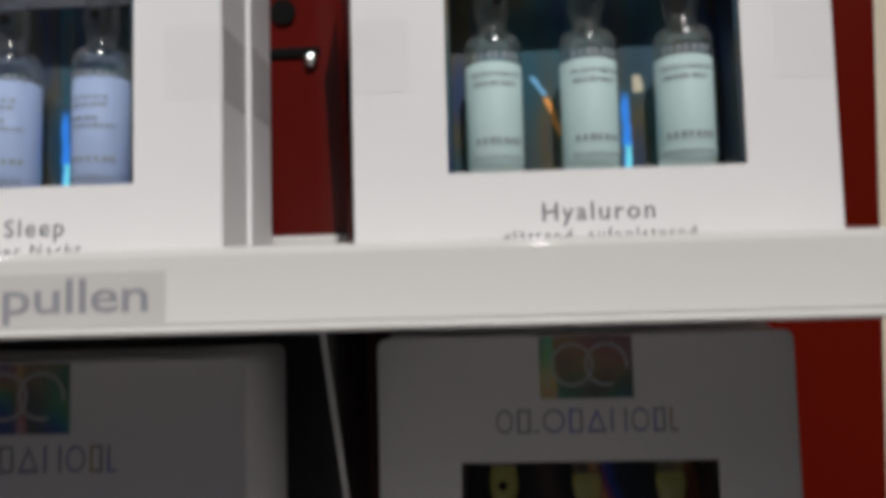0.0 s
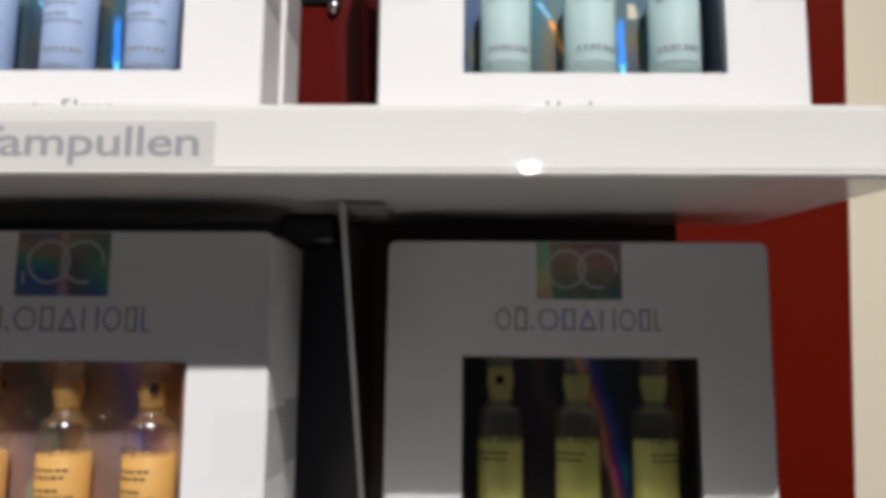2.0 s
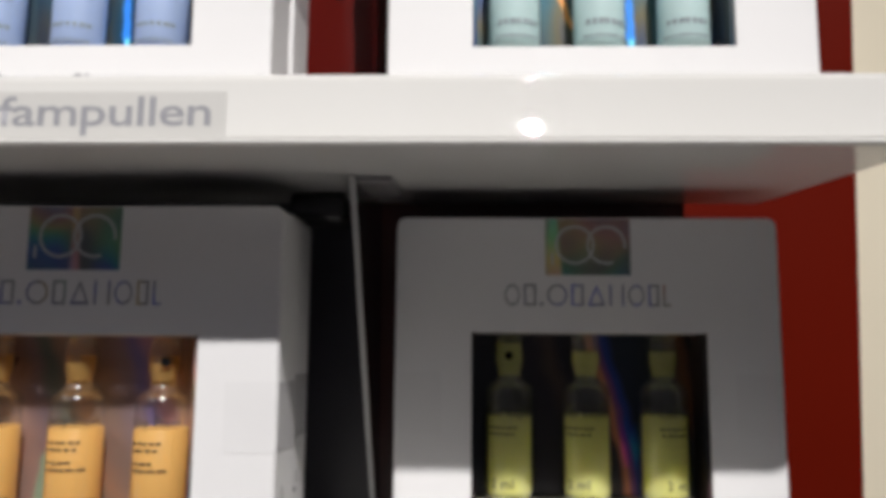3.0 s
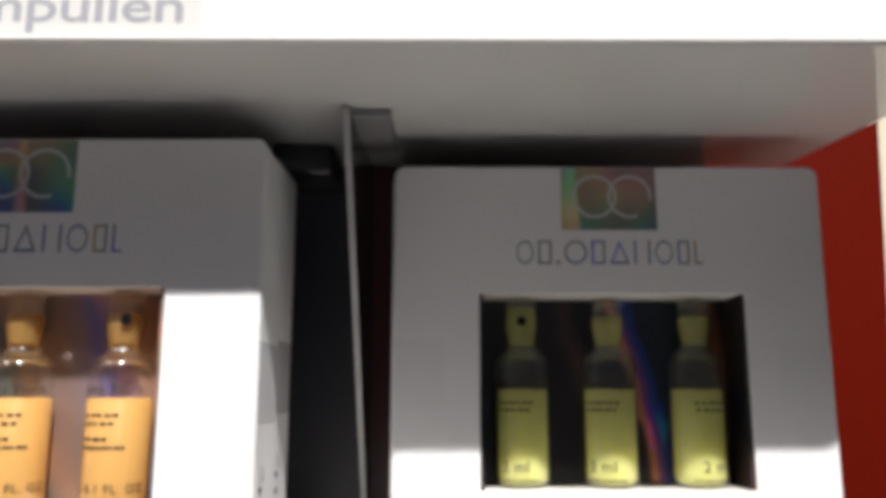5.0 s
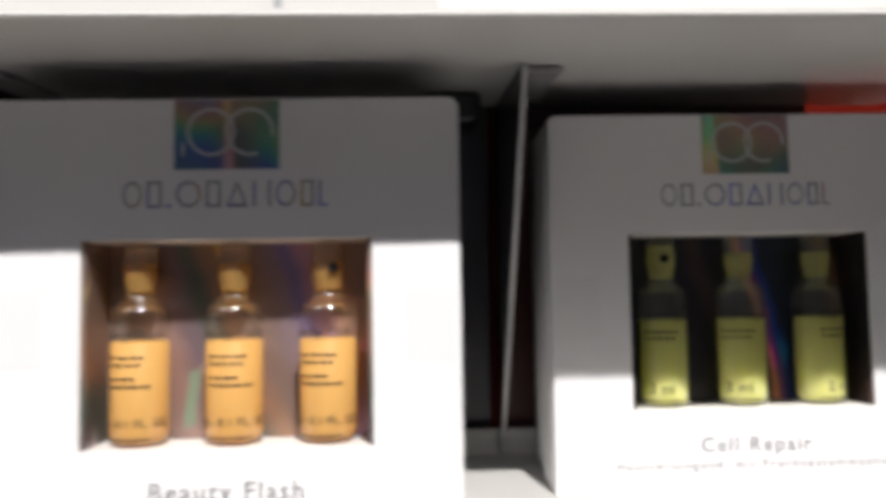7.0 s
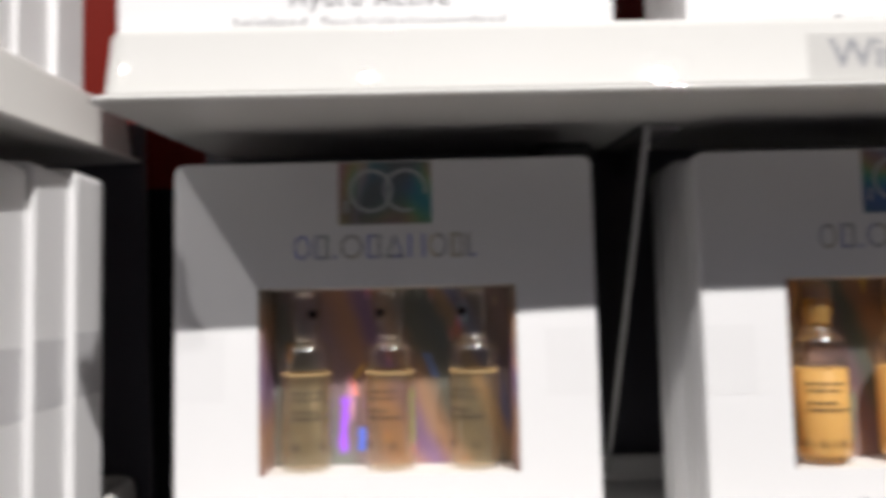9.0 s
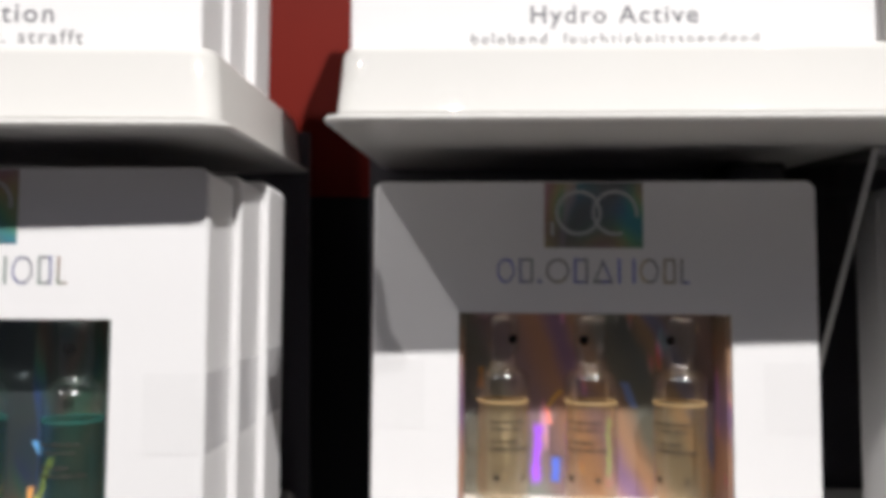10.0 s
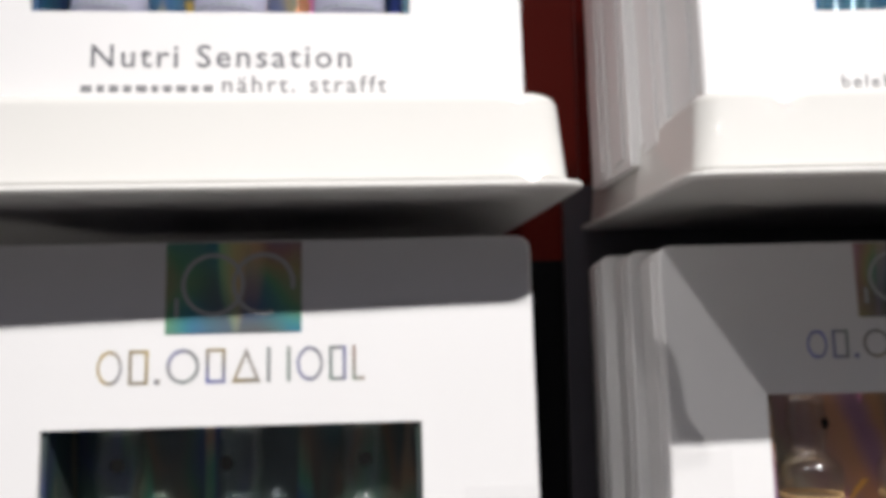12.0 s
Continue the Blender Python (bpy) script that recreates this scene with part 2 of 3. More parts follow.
DIVIDER = material("smoked_plastic", (0.035, 0.034, 0.036), 0.12, vary=0.15, scale=30, rough_vary=0.05)
# light gathered in the dividers' front edge, put into this paler grey
DIVIDER_EDGE = material("pale_plastic_edge", (0.42, 0.41, 0.40), 0.3, vary=0.1, scale=90)
PLATE = material("dark_grey_back_plate", (0.050, 0.047, 0.057), 0.35, vary=0.2, scale=30, bump=0.1, bump_scale=600)
BLACK = material("black_panel", (0.008, 0.008, 0.009), 0.6, vary=0.2, scale=30)
RED = material("red_lacquer", (0.110, 0.0052, 0.0010), 0.45, vary=0.10, scale=9, bump=0.05, bump_scale=500)
RED.node_tree.nodes["Principled BSDF"].inputs["Specular IOR Level"].default_value = 0.1
RED_MATT = material("matt_red_paint", (0.15, 0.009, 0.004), 0.6, vary=0.10, scale=40, bump=0.25, bump_scale=700)
BLACK.node_tree.nodes["Principled BSDF"].inputs["Specular IOR Level"].default_value = 0.1
RED_MATT.node_tree.nodes["Principled BSDF"].inputs["Specular IOR Level"].default_value = 0.2
MAROON = material("maroon_back_plate", (0.085, 0.022, 0.017), 0.35, vary=0.2, scale=30, bump=0.1, bump_scale=600)
RED_DARK = material("dark_red_plastic", (0.10, 0.007, 0.005), 0.16, vary=0.15, scale=20)
CREAM = material("cream_wall_paint", (0.74, 0.67, 0.52), 0.7, vary=0.04, scale=12, bump=0.2, bump_scale=500)
ROOM = material("white_wall_paint", (0.72, 0.73, 0.75), 0.8, vary=0.03, scale=6)
CHROME = material("chrome", (0.75, 0.74, 0.72), 0.15, metal=1.0, vary=0.05, scale=200)
GLASS = clear("ampoule_glass", (0.985, 0.99, 0.985), 0.02)
GLASS_MILKY = clear("cloudy_ampoule_glass", (0.985, 0.985, 0.98), 0.08)
FOIL_DARK = banded_foil("dark_rainbow_foil", [(-30, (0.030, 0.033, 0.036)), (-14, (0.035, 0.032, 0.036)), (-9, (0.07, 0.05, 0.045)), (-5, (0.03, 0.03, 0.035)), (0, (0.04, 0.035, 0.035)),
    (2.2, (0.62, 0.24, 0.12)), (4.2, (0.20, 0.08, 0.22)), (6.0, (0.04, 0.07, 0.30)), (9, (0.03, 0.04, 0.06)), (20, (0.03, 0.035, 0.035)), (24, (0.20, 0.09, 0.04)), (28, (0.04, 0.035, 0.035))], 0.2, sparks=0.25)
# streaks: light broken by the foil, fixed in its base colour
FOIL_MAUVE = banded_foil("mauve_rainbow_foil", [(-30, (0.24, 0.19, 0.17)), (-22, (0.36, 0.24, 0.21)), (-16, (0.22, 0.16, 0.18)), (-12, (0.13, 0.15, 0.13)), (-7, (0.36, 0.22, 0.15)), (-2, (0.28, 0.20, 0.17)),
    (4, (0.30, 0.22, 0.24)), (8, (0.22, 0.18, 0.40)), (11, (0.44, 0.26, 0.36)), (15, (0.48, 0.28, 0.20)), (21, (0.34, 0.23, 0.19)), (30, (0.30, 0.21, 0.16))], 0.35, sparks=0.6, metal=0.45,
    streaks=[((-11, 20), (-9.5, 33), 1.6, (0.20, 0.26, 0.18))])
FOIL_OCHRE = banded_foil("ochre_rainbow_foil", [(-30, (0.24, 0.25, 0.22)), (-23, (0.33, 0.23, 0.25)), (-15, (0.48, 0.27, 0.18)), (-10, (0.28, 0.17, 0.29)), (-5, (0.45, 0.27, 0.17)), (1, (0.17, 0.17, 0.14)),
    (6, (0.14, 0.15, 0.14)), (10, (0.35, 0.24, 0.15)), (13, (0.18, 0.18, 0.29)), (18, (0.25, 0.20, 0.18)), (24, (0.38, 0.28, 0.25)), (30, (0.36, 0.29, 0.25))], 0.45, sparks=0.7, metal=0.28,
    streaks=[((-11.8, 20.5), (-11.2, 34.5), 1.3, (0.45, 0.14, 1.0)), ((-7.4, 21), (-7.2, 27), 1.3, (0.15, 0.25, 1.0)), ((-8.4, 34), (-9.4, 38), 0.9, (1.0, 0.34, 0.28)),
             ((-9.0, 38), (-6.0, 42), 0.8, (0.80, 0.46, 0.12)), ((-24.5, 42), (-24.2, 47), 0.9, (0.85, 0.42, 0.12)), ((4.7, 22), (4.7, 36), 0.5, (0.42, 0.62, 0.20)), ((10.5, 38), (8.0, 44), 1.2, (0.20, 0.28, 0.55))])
BLUE_SPREAD = [(0.05, 0.09, 0.32), (0.05, 0.22, 0.34), (0.11, 0.22, 0.24), (0.34, 0.27, 0.11), (0.06, 0.13, 0.36)]
FOIL_TEAL = foil("teal_rainbow_foil", (0.03, 0.13, 0.22), [(0.03, 0.10, 0.30), (0.02, 0.20, 0.30), (0.03, 0.16, 0.22), (0.10, 0.09, 0.24), (0.02, 0.14, 0.30)], 42, lines=0.3, metal=0.5,
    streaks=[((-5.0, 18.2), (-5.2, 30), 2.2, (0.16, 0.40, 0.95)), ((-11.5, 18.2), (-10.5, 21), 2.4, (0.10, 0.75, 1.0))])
FOIL_VIOLET = foil("violet_rainbow_foil", (0.08, 0.10, 0.20), BLUE_SPREAD, 42, lines=0.6, metal=0.6,
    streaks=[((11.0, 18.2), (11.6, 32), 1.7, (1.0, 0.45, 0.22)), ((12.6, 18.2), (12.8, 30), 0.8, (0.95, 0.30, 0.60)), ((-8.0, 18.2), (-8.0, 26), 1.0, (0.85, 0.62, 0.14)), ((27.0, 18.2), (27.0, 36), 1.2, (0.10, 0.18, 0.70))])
FOIL_SLATE = foil("slate_rainbow_foil", (0.07, 0.105, 0.15), [(0.05, 0.09, 0.20), (0.05, 0.15, 0.20), (0.09, 0.15, 0.16), (0.17, 0.15, 0.09), (0.06, 0.10, 0.22)], 42, lines=0.3, metal=0.72,
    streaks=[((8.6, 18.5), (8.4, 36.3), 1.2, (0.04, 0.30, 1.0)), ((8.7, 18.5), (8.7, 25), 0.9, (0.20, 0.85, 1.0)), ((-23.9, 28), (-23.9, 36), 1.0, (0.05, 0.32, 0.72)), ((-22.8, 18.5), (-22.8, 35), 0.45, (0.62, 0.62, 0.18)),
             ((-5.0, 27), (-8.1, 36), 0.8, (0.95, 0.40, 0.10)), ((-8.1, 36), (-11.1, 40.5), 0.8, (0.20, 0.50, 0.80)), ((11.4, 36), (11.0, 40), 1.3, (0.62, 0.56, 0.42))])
FOIL_GREEN = foil("green_rainbow_foil", (0.14, 0.165, 0.17), [(0.11, 0.17, 0.18), (0.09, 0.12, 0.26), (0.12, 0.24, 0.17), (0.28, 0.21, 0.15), (0.11, 0.17, 0.17)], 46, lines=0.7, metal=0.75,
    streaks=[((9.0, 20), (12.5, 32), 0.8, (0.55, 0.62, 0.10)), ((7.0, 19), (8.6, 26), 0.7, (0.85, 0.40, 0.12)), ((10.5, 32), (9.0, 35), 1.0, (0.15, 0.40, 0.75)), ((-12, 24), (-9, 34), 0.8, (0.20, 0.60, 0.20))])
LABEL_FOIL = foil("hologram_label", (0.14, 0.15, 0.16), [(0.08, 0.13, 0.42), (0.07, 0.28, 0.32), (0.16, 0.36, 0.20), (0.40, 0.33, 0.17), (0.38, 0.21, 0.20), (0.22, 0.22, 0.32)], 30, streak=0.8, lines=0.7)
BRAND_INK = foil("brand_hologram_print", (0.22, 0.22, 0.24), [(0.22, 0.22, 0.24), (0.52, 0.38, 0.10), (0.24, 0.24, 0.26), (0.12, 0.15, 0.62), (0.26, 0.26, 0.28), (0.22, 0.34, 0.27), (0.48, 0.24, 0.20)], 34, lines=0.0)
SILVER = material("silver_print", (0.55, 0.56, 0.57), 0.35, metal=0.3, vary=0.1, scale=200)


# ---- mesh helpers ----
def mesh_of(name, bm, mat, smooth=False):
    bmesh.ops.recalc_face_normals(bm, faces=bm.faces)
    me = bpy.data.meshes.new(name)
    bm.to_mesh(me)
    bm.free()
    for mt in mat if isinstance(mat, (list, tuple)) else [mat]:
        me.materials.append(mt)
    if smooth:
        for p in me.polygons:
            p.use_smooth = True
    return me


def part(name, bm, mat, parent=None, label="", smooth=False, m=None):
    ob = new(name, mesh_of(name, bm, mat, smooth))
    ob.parent = parent
    if m is not None:
        ob.matrix_local = m
    return tagged(ob, label)


def put(name, me, parent=None, m=None, label=""):
    ob = new(name, me)
    ob.parent = parent
    if m is not None:
        ob.matrix_local = m
    return tagged(ob, label)


def block(x0, x1, y0, y1, z0, z1, bevel=0.0, seg=2, bm=None):
    bm = bm or bmesh.new()
    got = bmesh.ops.create_cube(bm, size=1)["verts"]
    bmesh.ops.scale(bm, vec=(x1 - x0, y1 - y0, z1 - z0), verts=got)
    bmesh.ops.translate(bm, vec=((x0 + x1) / 2, (y0 + y1) / 2, (z0 + z1) / 2), verts=got)
    if bevel:
        edges = {e for v in got for e in v.link_edges}
        bmesh.ops.bevel(bm, geom=list(edges), offset=bevel, segments=seg, profile=0.5, affect="EDGES")
    return bm


def rings(loops, close_first=True, close_last=True):
    bm = bmesh.new()
    rows = [[bm.verts.new(p) for p in loop] for loop in loops]
    n = len(rows[0])
    for a, b in zip(rows, rows[1:]):
        for i in range(n):
            bm.faces.new((a[i], a[(i + 1) % n], b[(i + 1) % n], b[i]))
    if close_first:
        bm.faces.new(rows[0][::-1])
    if close_last:
        bm.faces.new(rows[-1])
    return bm


def lathe(profile, sides=24, cap=True):
    loops = [[(r * math.cos(math.tau * i / sides), r * math.sin(math.tau * i / sides), z) for i in range(sides)] for r, z in profile]
    return rings(loops, cap, cap)


def ring_flat(r0, r1, thick, sides=36, a0=0.0, a1=math.tau):
    """A flat ring (or arc) in the x-z plane, facing -y."""
    bm = bmesh.new()
    n = sides
    full = abs(a1 - a0 - math.tau) < 1e-6
    loop = []
    for i in range(n + (0 if full else 1)):
        a = a0 + (a1 - a0) * i / n
        c, s = math.cos(a), math.sin(a)
        loop.append([bm.verts.new((r * c, y, r * s)) for r, y in ((r0, -thick), (r1, -thick), (r1, 0), (r0, 0))])
    for i in range(len(loop) - (0 if full else 1)):
        p, q = loop[i], loop[(i + 1) % len(loop)]
        for k in range(4):
            bm.faces.new((p[k], p[(k + 1) % 4], q[(k + 1) % 4], q[k]))
    return bm


def letters(text, width, mat, spacing=1.15, depth=0.00003, weight=0.006, tall=None):
    """A line of type as a mesh in the x-z plane, centred on x, baseline at z = 0, that wide."""
    cu = bpy.data.curves.new("type", "FONT")
    cu.body, cu.size, cu.space_character, cu.align_x = text, 1.0, spacing, "CENTER"
    cu.resolution_u, cu.offset = 3, weight
    tmp = new("type", cu)
    bpy.context.view_layer.update()
    me = bpy.data.meshes.new_from_object(tmp.evaluated_get(bpy.context.evaluated_depsgraph_get()))
    bpy.data.objects.remove(tmp)
    xs = [v.co.x for v in me.vertices]
    k, mid = width / (max(xs) - min(xs)), (max(xs) + min(xs)) / 2
    for v in me.vertices:
        v.co = ((v.co.x - mid) * k, -depth, v.co.y * (tall or k))
    me.materials.clear()
    me.materials.append(mat)
    return me


# ---- the setting ----
RIM_TOP, RIM_LOW, FLOOR_Z = 0.0510, 0.0368, 0.0440     # upper tray; the lower one stands PITCH below
PITCH = 0.104
FRONT, BACK = -0.0555, 0.038
LEAN = 4.5
TRAY_X = {"right": (-0.2565, 0.0860), "left": (-0.640, -0.2716)}
BAY_TURN = 3.0
PIVOT = Vector((-0.2716, FRONT, 0.0))
LEFT_BAY = Matrix.Translation(PIVOT + Vector((-0.0006, -0.0030, -0.0014))) @ pose(0, 0, 0, 0, 0, BAY_TURN) @ Matrix.Translation(-PIVOT)     # the next bay stands a little turned


def rounded(x0, x1, y0, y1, r, z, n=5):
    out = []
    for cx, cy, a in ((x1 - r, y1 - r, 0), (x0 + r, y1 - r, 90), (x0 + r, y0 + r, 180), (x1 - r, y0 + r, 270)):
        for i in range(n + 1):
            t = radians(a + 90 * i / n)
            out.append((cx + r * math.cos(t), cy + r * math.sin(t), z))
    return out


def tray(x0, x1, z, label, rise=0.0):
    """A shallow moulded tray: drafted walls, a rolled rim and a thin foot flange."""
    top, low, floor = RIM_TOP + rise + z, RIM_LOW + z, FLOOR_Z + rise + z
    steps = [(0.0012, low, 0.003), (0.0002, low + 0.0002, 0.0036), (0.0, low + 0.0007, 0.004), (0.0003, low + 0.0012, 0.0038), (0.0016, low + 0.0015, 0.0036),
             (0.0021, low + 0.0022, 0.0038), (0.0030, top - 0.0016, 0.0045), (0.0034, top - 0.0006, 0.0045), (0.0042, top, 0.0042), (0.0052, top, 0.004),
             (0.0060, top - 0.0006, 0.0036), (0.0064, top - 0.0016, 0.0034), (0.0068, floor + 0.001, 0.003), (0.0078, floor, 0.0026)]
    loops = [rounded(x0 + i, x1 - i, FRONT + i, BACK - i, r, h) for i, h, r in steps]
    root = new("display_tray")
    tagged(root, label, "shelf tray", "moulded display trays")
    for name, some in (("tray_body", loops[4:]), ("foot_flange", loops[:5])):
        ob = part(name, rings(some), TRAY, root, smooth=True)
        for p in ob.data.polygons:
            if len(p.vertices) > 4:
                p.use_smooth = False
    if z == 0.0:
        part("rear_ledge", block(x0 + 0.006, x1 - 0.006, BACK - 0.0085, BACK - 0.0004, top - 0.004, top + 0.0030, 0.0014, 3), TRAY, root, smooth=True)
    return root


def wall(name, x0, x1, y0, y1, z0, z1, mat, label, bevel=0.0, category="wall"):
    return tagged(part(name, block(x0, x1, y0, y1, z0, z1, bevel), mat), label, category, "", "structure")


wall("wall_red_west", -0.9, -0.2000, 0.070, 0.098, -1.15, 1.5, RED_MATT, "matt red painted wall panel behind the trays")
wall("wall_red", -0.2000, 0.1303, 0.070, 0.098, -1.15, 1.5, RED, "glossy red lacquered wall panel behind the trays", 0.0008)
wall("wall_cream", -2.2, 2.2, 0.100, 0.20, -1.15, 1.5, CREAM, "cream painted wall beside the red panel")
wall("wall_behind", -2.2, 2.2, -3.1, -3.0, -1.15, 1.5, ROOM, "white painted shop wall facing the display")
wall("wall_west", -2.3, -2.2, -3.1, 0.2, -1.15, 1.5, ROOM, "white painted shop side wall")
wall("wall_east", 2.2, 2.3, -3.1, 0.2, -1.15, 1.5, ROOM, "white painted shop side wall")
wall("floor", -2.3, 2.3, -3.1, 0.2, -1.25, -1.15, material("pale_floor_tile", (0.66, 0.62, 0.62), 0.35, vary=0.1, scale=6), "pale grey shop floor", category="floor")
wall("ceiling", -2.3, 2.3, -3.1, 0.2, 1.5, 1.6, material("ceiling_paint", (0.8, 0.8, 0.78), 0.8, vary=0.02, scale=5), "plain white shop ceiling", category="ceiling")
wall("black_panel", -0.60, -0.10, 0.058, 0.068, -0.30, 0.030, BLACK, "matt black panel behind the lower tier", category="panel")
wall("back_plate", -0.2605, -0.0278, BACK + 0.0005, BACK + 0.0035, -0.0665, 0.0490, PLATE, "dark grey back plate of the lower tier", 0.0004, "back plate")
wall("back_plate", -0.0262, 0.0645, BACK + 0.0005, BACK + 0.0035, -0.0665, 0.0490, MAROON, "maroon back plate of the lower tier", 0.0004, "back plate")
left_plate = wall("back_plate", -0.640, -0.2720, BACK + 0.0005, BACK + 0.0035, -0.0665, 0.0490, PLATE, "dark grey back plate of the lower tier", 0.0004, "back plate")

left_plate.matrix_world = LEFT_BAY
for side in ("right", "left"):
    x0, x1 = TRAY_X[side]
    for ob in (tray(x0, x1, 0.0, "glossy white moulded plastic shelf tray", 0.0006 if side == "left" else 0.0), tray(x0, x1, -PITCH, "glossy white moulded plastic lower shelf tray")):
        if side == "left":
            ob.matrix_world = LEFT_BAY

# ---- ampoule boxes ----
BOX_W, BOX_H, BOX_D = 0.0944, 0.0880, 0.0165
WIN_W, WIN_Z0, WIN_Z1 = 0.0578, 0.0180, 0.0594
WELL = 0.0135
SHELL_X = -0.0005     # the window sits a little off the middle of the carton


def outline(w, h, r, n=4):
    """Front outline of the carton, rounded at its two top corners."""
    pts = [(-w / 2, 0.0), (w / 2, 0.0)]
    for cx, a in ((w / 2 - r, 0), (-w / 2 + r, 90)):
        for i in range(n + 1):
            t = radians(a + 90 * i / n)
            pts.append((cx + r * math.cos(t), h - r + r * math.sin(t)))
    return pts


def carton_mesh():
    """Folded carton: rounded slab with a window cut through its front into a shallow well."""
    bm = bmesh.new()
    out = outline(BOX_W, BOX_H, 0.0022)
    e = 0.0004
    inn = outline(BOX_W - 2 * e, BOX_H - e, 0.0019)
    inn = [(x + SHELL_X, z + (e if z < 1e-6 else 0)) for x, z in inn]
    out = [(x + SHELL_X, z) for x, z in out]
    front = [bm.verts.new((x, 0, z)) for x, z in inn]
    edge = [bm.verts.new((x, e, z)) for x, z in out]
    rear = [bm.verts.new((x, BOX_D, z)) for x, z in out]
    n = len(out)
    for a, b in ((front, edge), (edge, rear)):
        for i in range(n):
            bm.faces.new((a[i], a[(i + 1) % n], b[(i + 1) % n], b[i]))
    bm.faces.new(rear)
    x0, x1 = -WIN_W / 2, WIN_W / 2
    win = [bm.verts.new((x, 0, z)) for x, z in ((x0, WIN_Z0), (x1, WIN_Z0), (x1, WIN_Z1), (x0, WIN_Z1))]
    deep = [bm.verts.new((x, WELL, z)) for x, z in ((x0, WIN_Z0), (x1, WIN_Z0), (x1, WIN_Z1), (x0, WIN_Z1))]
    inner = []
    for i in range(4):
        inner.append(bm.faces.new((win[i], win[(i + 1) % 4], deep[(i + 1) % 4], deep[i])))
    inner.append(bm.faces.new(deep))
    # front panel, four pieces round the window
    right = [v for v in front if v.co.x > 0]
    left = [v for v in front if v.co.x < 0]
    right.sort(key=lambda v: (v.co.z, v.co.x))
    left.sort(key=lambda v: (v.co.z, -v.co.x))
    bm.faces.new((left[0], right[0], win[1], win[0]))
    rs, ls = right, left
    bm.faces.new([win[1], rs[0], rs[1], win[2]])
    bm.faces.new([ls[0], win[0], win[3], ls[1]])
    bm.faces.new([win[3], win[2]] + rs[1:] + ls[1:][::-1])
    for f in inner:
        f.material_index = 1
    for v in bm.verts:     # the base is cut level, so the leaning carton stands flat
        if v.co.z < 0.001:
            v.co.z -= (BOX_D - v.co.y) * math.tan(radians(LEAN))
    return mesh_of("carton", bm, [CARTON, CARTON_IN])


CARTON_MESH = carton_mesh()

BODY = [(0.0, 0.0003), (0.0040, 0.0), (0.0056, 0.0003), (0.0060, 0.0011), (0.0060, 0.0262), (0.00592, 0.0271), (0.00560, 0.0280), (0.00490, 0.0288), (0.00400, 0.0293), (0.00340, 0.0299),
        (0.00312, 0.0308), (0.00320, 0.0319), (0.00350, 0.0331), (0.00382, 0.0343), (0.00390, 0.0354), (0.00375, 0.0370), (0.00350, 0.0390), (0.00335, 0.0407), (0.0022, 0.0411)]
GLASS_MESH = mesh_of("ampoule", lathe([(max(r, 0.0002), z) for r, z in BODY], 28), GLASS, True)
MILKY_MESH = mesh_of("ampoule", lathe([(max(r, 0.0002), z) for r, z in BODY], 28), GLASS_MILKY, True)


def filling(level, r_scale=0.93):
    prof = [(0.0002, 0.0008), (0.0050 * r_scale, 0.0008), (0.0058 * r_scale, 0.0016), (0.0060 * r_scale, 0.0030), (0.0060 * r_scale, level - 0.0003), (0.0055 * r_scale, level), (0.0002, level - 0.0002)]
    return lathe(prof, 28)


def bulb(low, high):
    prof = [(r * 0.86, z) for r, z in BODY if low <= z <= high]
    return lathe([(0.0002, prof[0][1])] + prof + [(0.0002, prof[-1][1])], 20)


def round_print(rows, radius=0.00607):
    """Rows of short printed strokes wrapped on the ampoule's front: (height, stroke height, start, end, strokes)."""
    bm = bmesh.new()
    rng = random.Random(7)
    for z, h, a0, a1, count in rows:
        h *= 0.7
        a = a0
        step = (a1 - a0) / count
        for _ in range(count):
            w = step * rng.uniform(0.55, 0.9)
            k = 3
            lo = [bm.verts.new((radius * math.sin(radians(a + w * i / k)), -radius * math.cos(radians(a + w * i / k)), z)) for i in range(k + 1)]
            up = [bm.verts.new((radius * math.sin(radians(a + w * i / k)), -radius * math.cos(radians(a + w * i / k)), z + h)) for i in range(k + 1)]
            for i in range(k):
                bm.faces.new((lo[i], lo[i + 1], up[i + 1], up[i]))
            a += step
    return bm


def wrapped(rows, mat, radius=0.00612):
    """Lines of type laid round the ampoule: (words, width, spacing, height, angle of the middle)."""
    bm = bmesh.new()
    for words, width, spacing, z, mid in rows:
        me = letters(words, width, mat, spacing)
        for v in me.vertices:
            a = v.co.x / radius + radians(mid)
            v.co = (radius * math.sin(a), -radius * math.cos(a), z + v.co.z)
        bm.from_mesh(me)
        bpy.data.meshes.remove(me)
    return bm


PRINT_LABEL = [(0.0224, 0.0016, -50, 55, 7), (0.0178, 0.0008, -48, 35, 6), (0.0163, 0.0008, -45, 30, 5), (0.0135, 0.0008, -46, 20, 4), (0.0120, 0.0008, -48, 48, 9), (0.0050, 0.0014, -50, 50, 7), (0.0015, 0.0006, -55, 45, 9)]
DOT = mesh_of("break_mark", lathe([(0.0011, 0), (0.0011, 0.0002)], 16), INK_DARK)


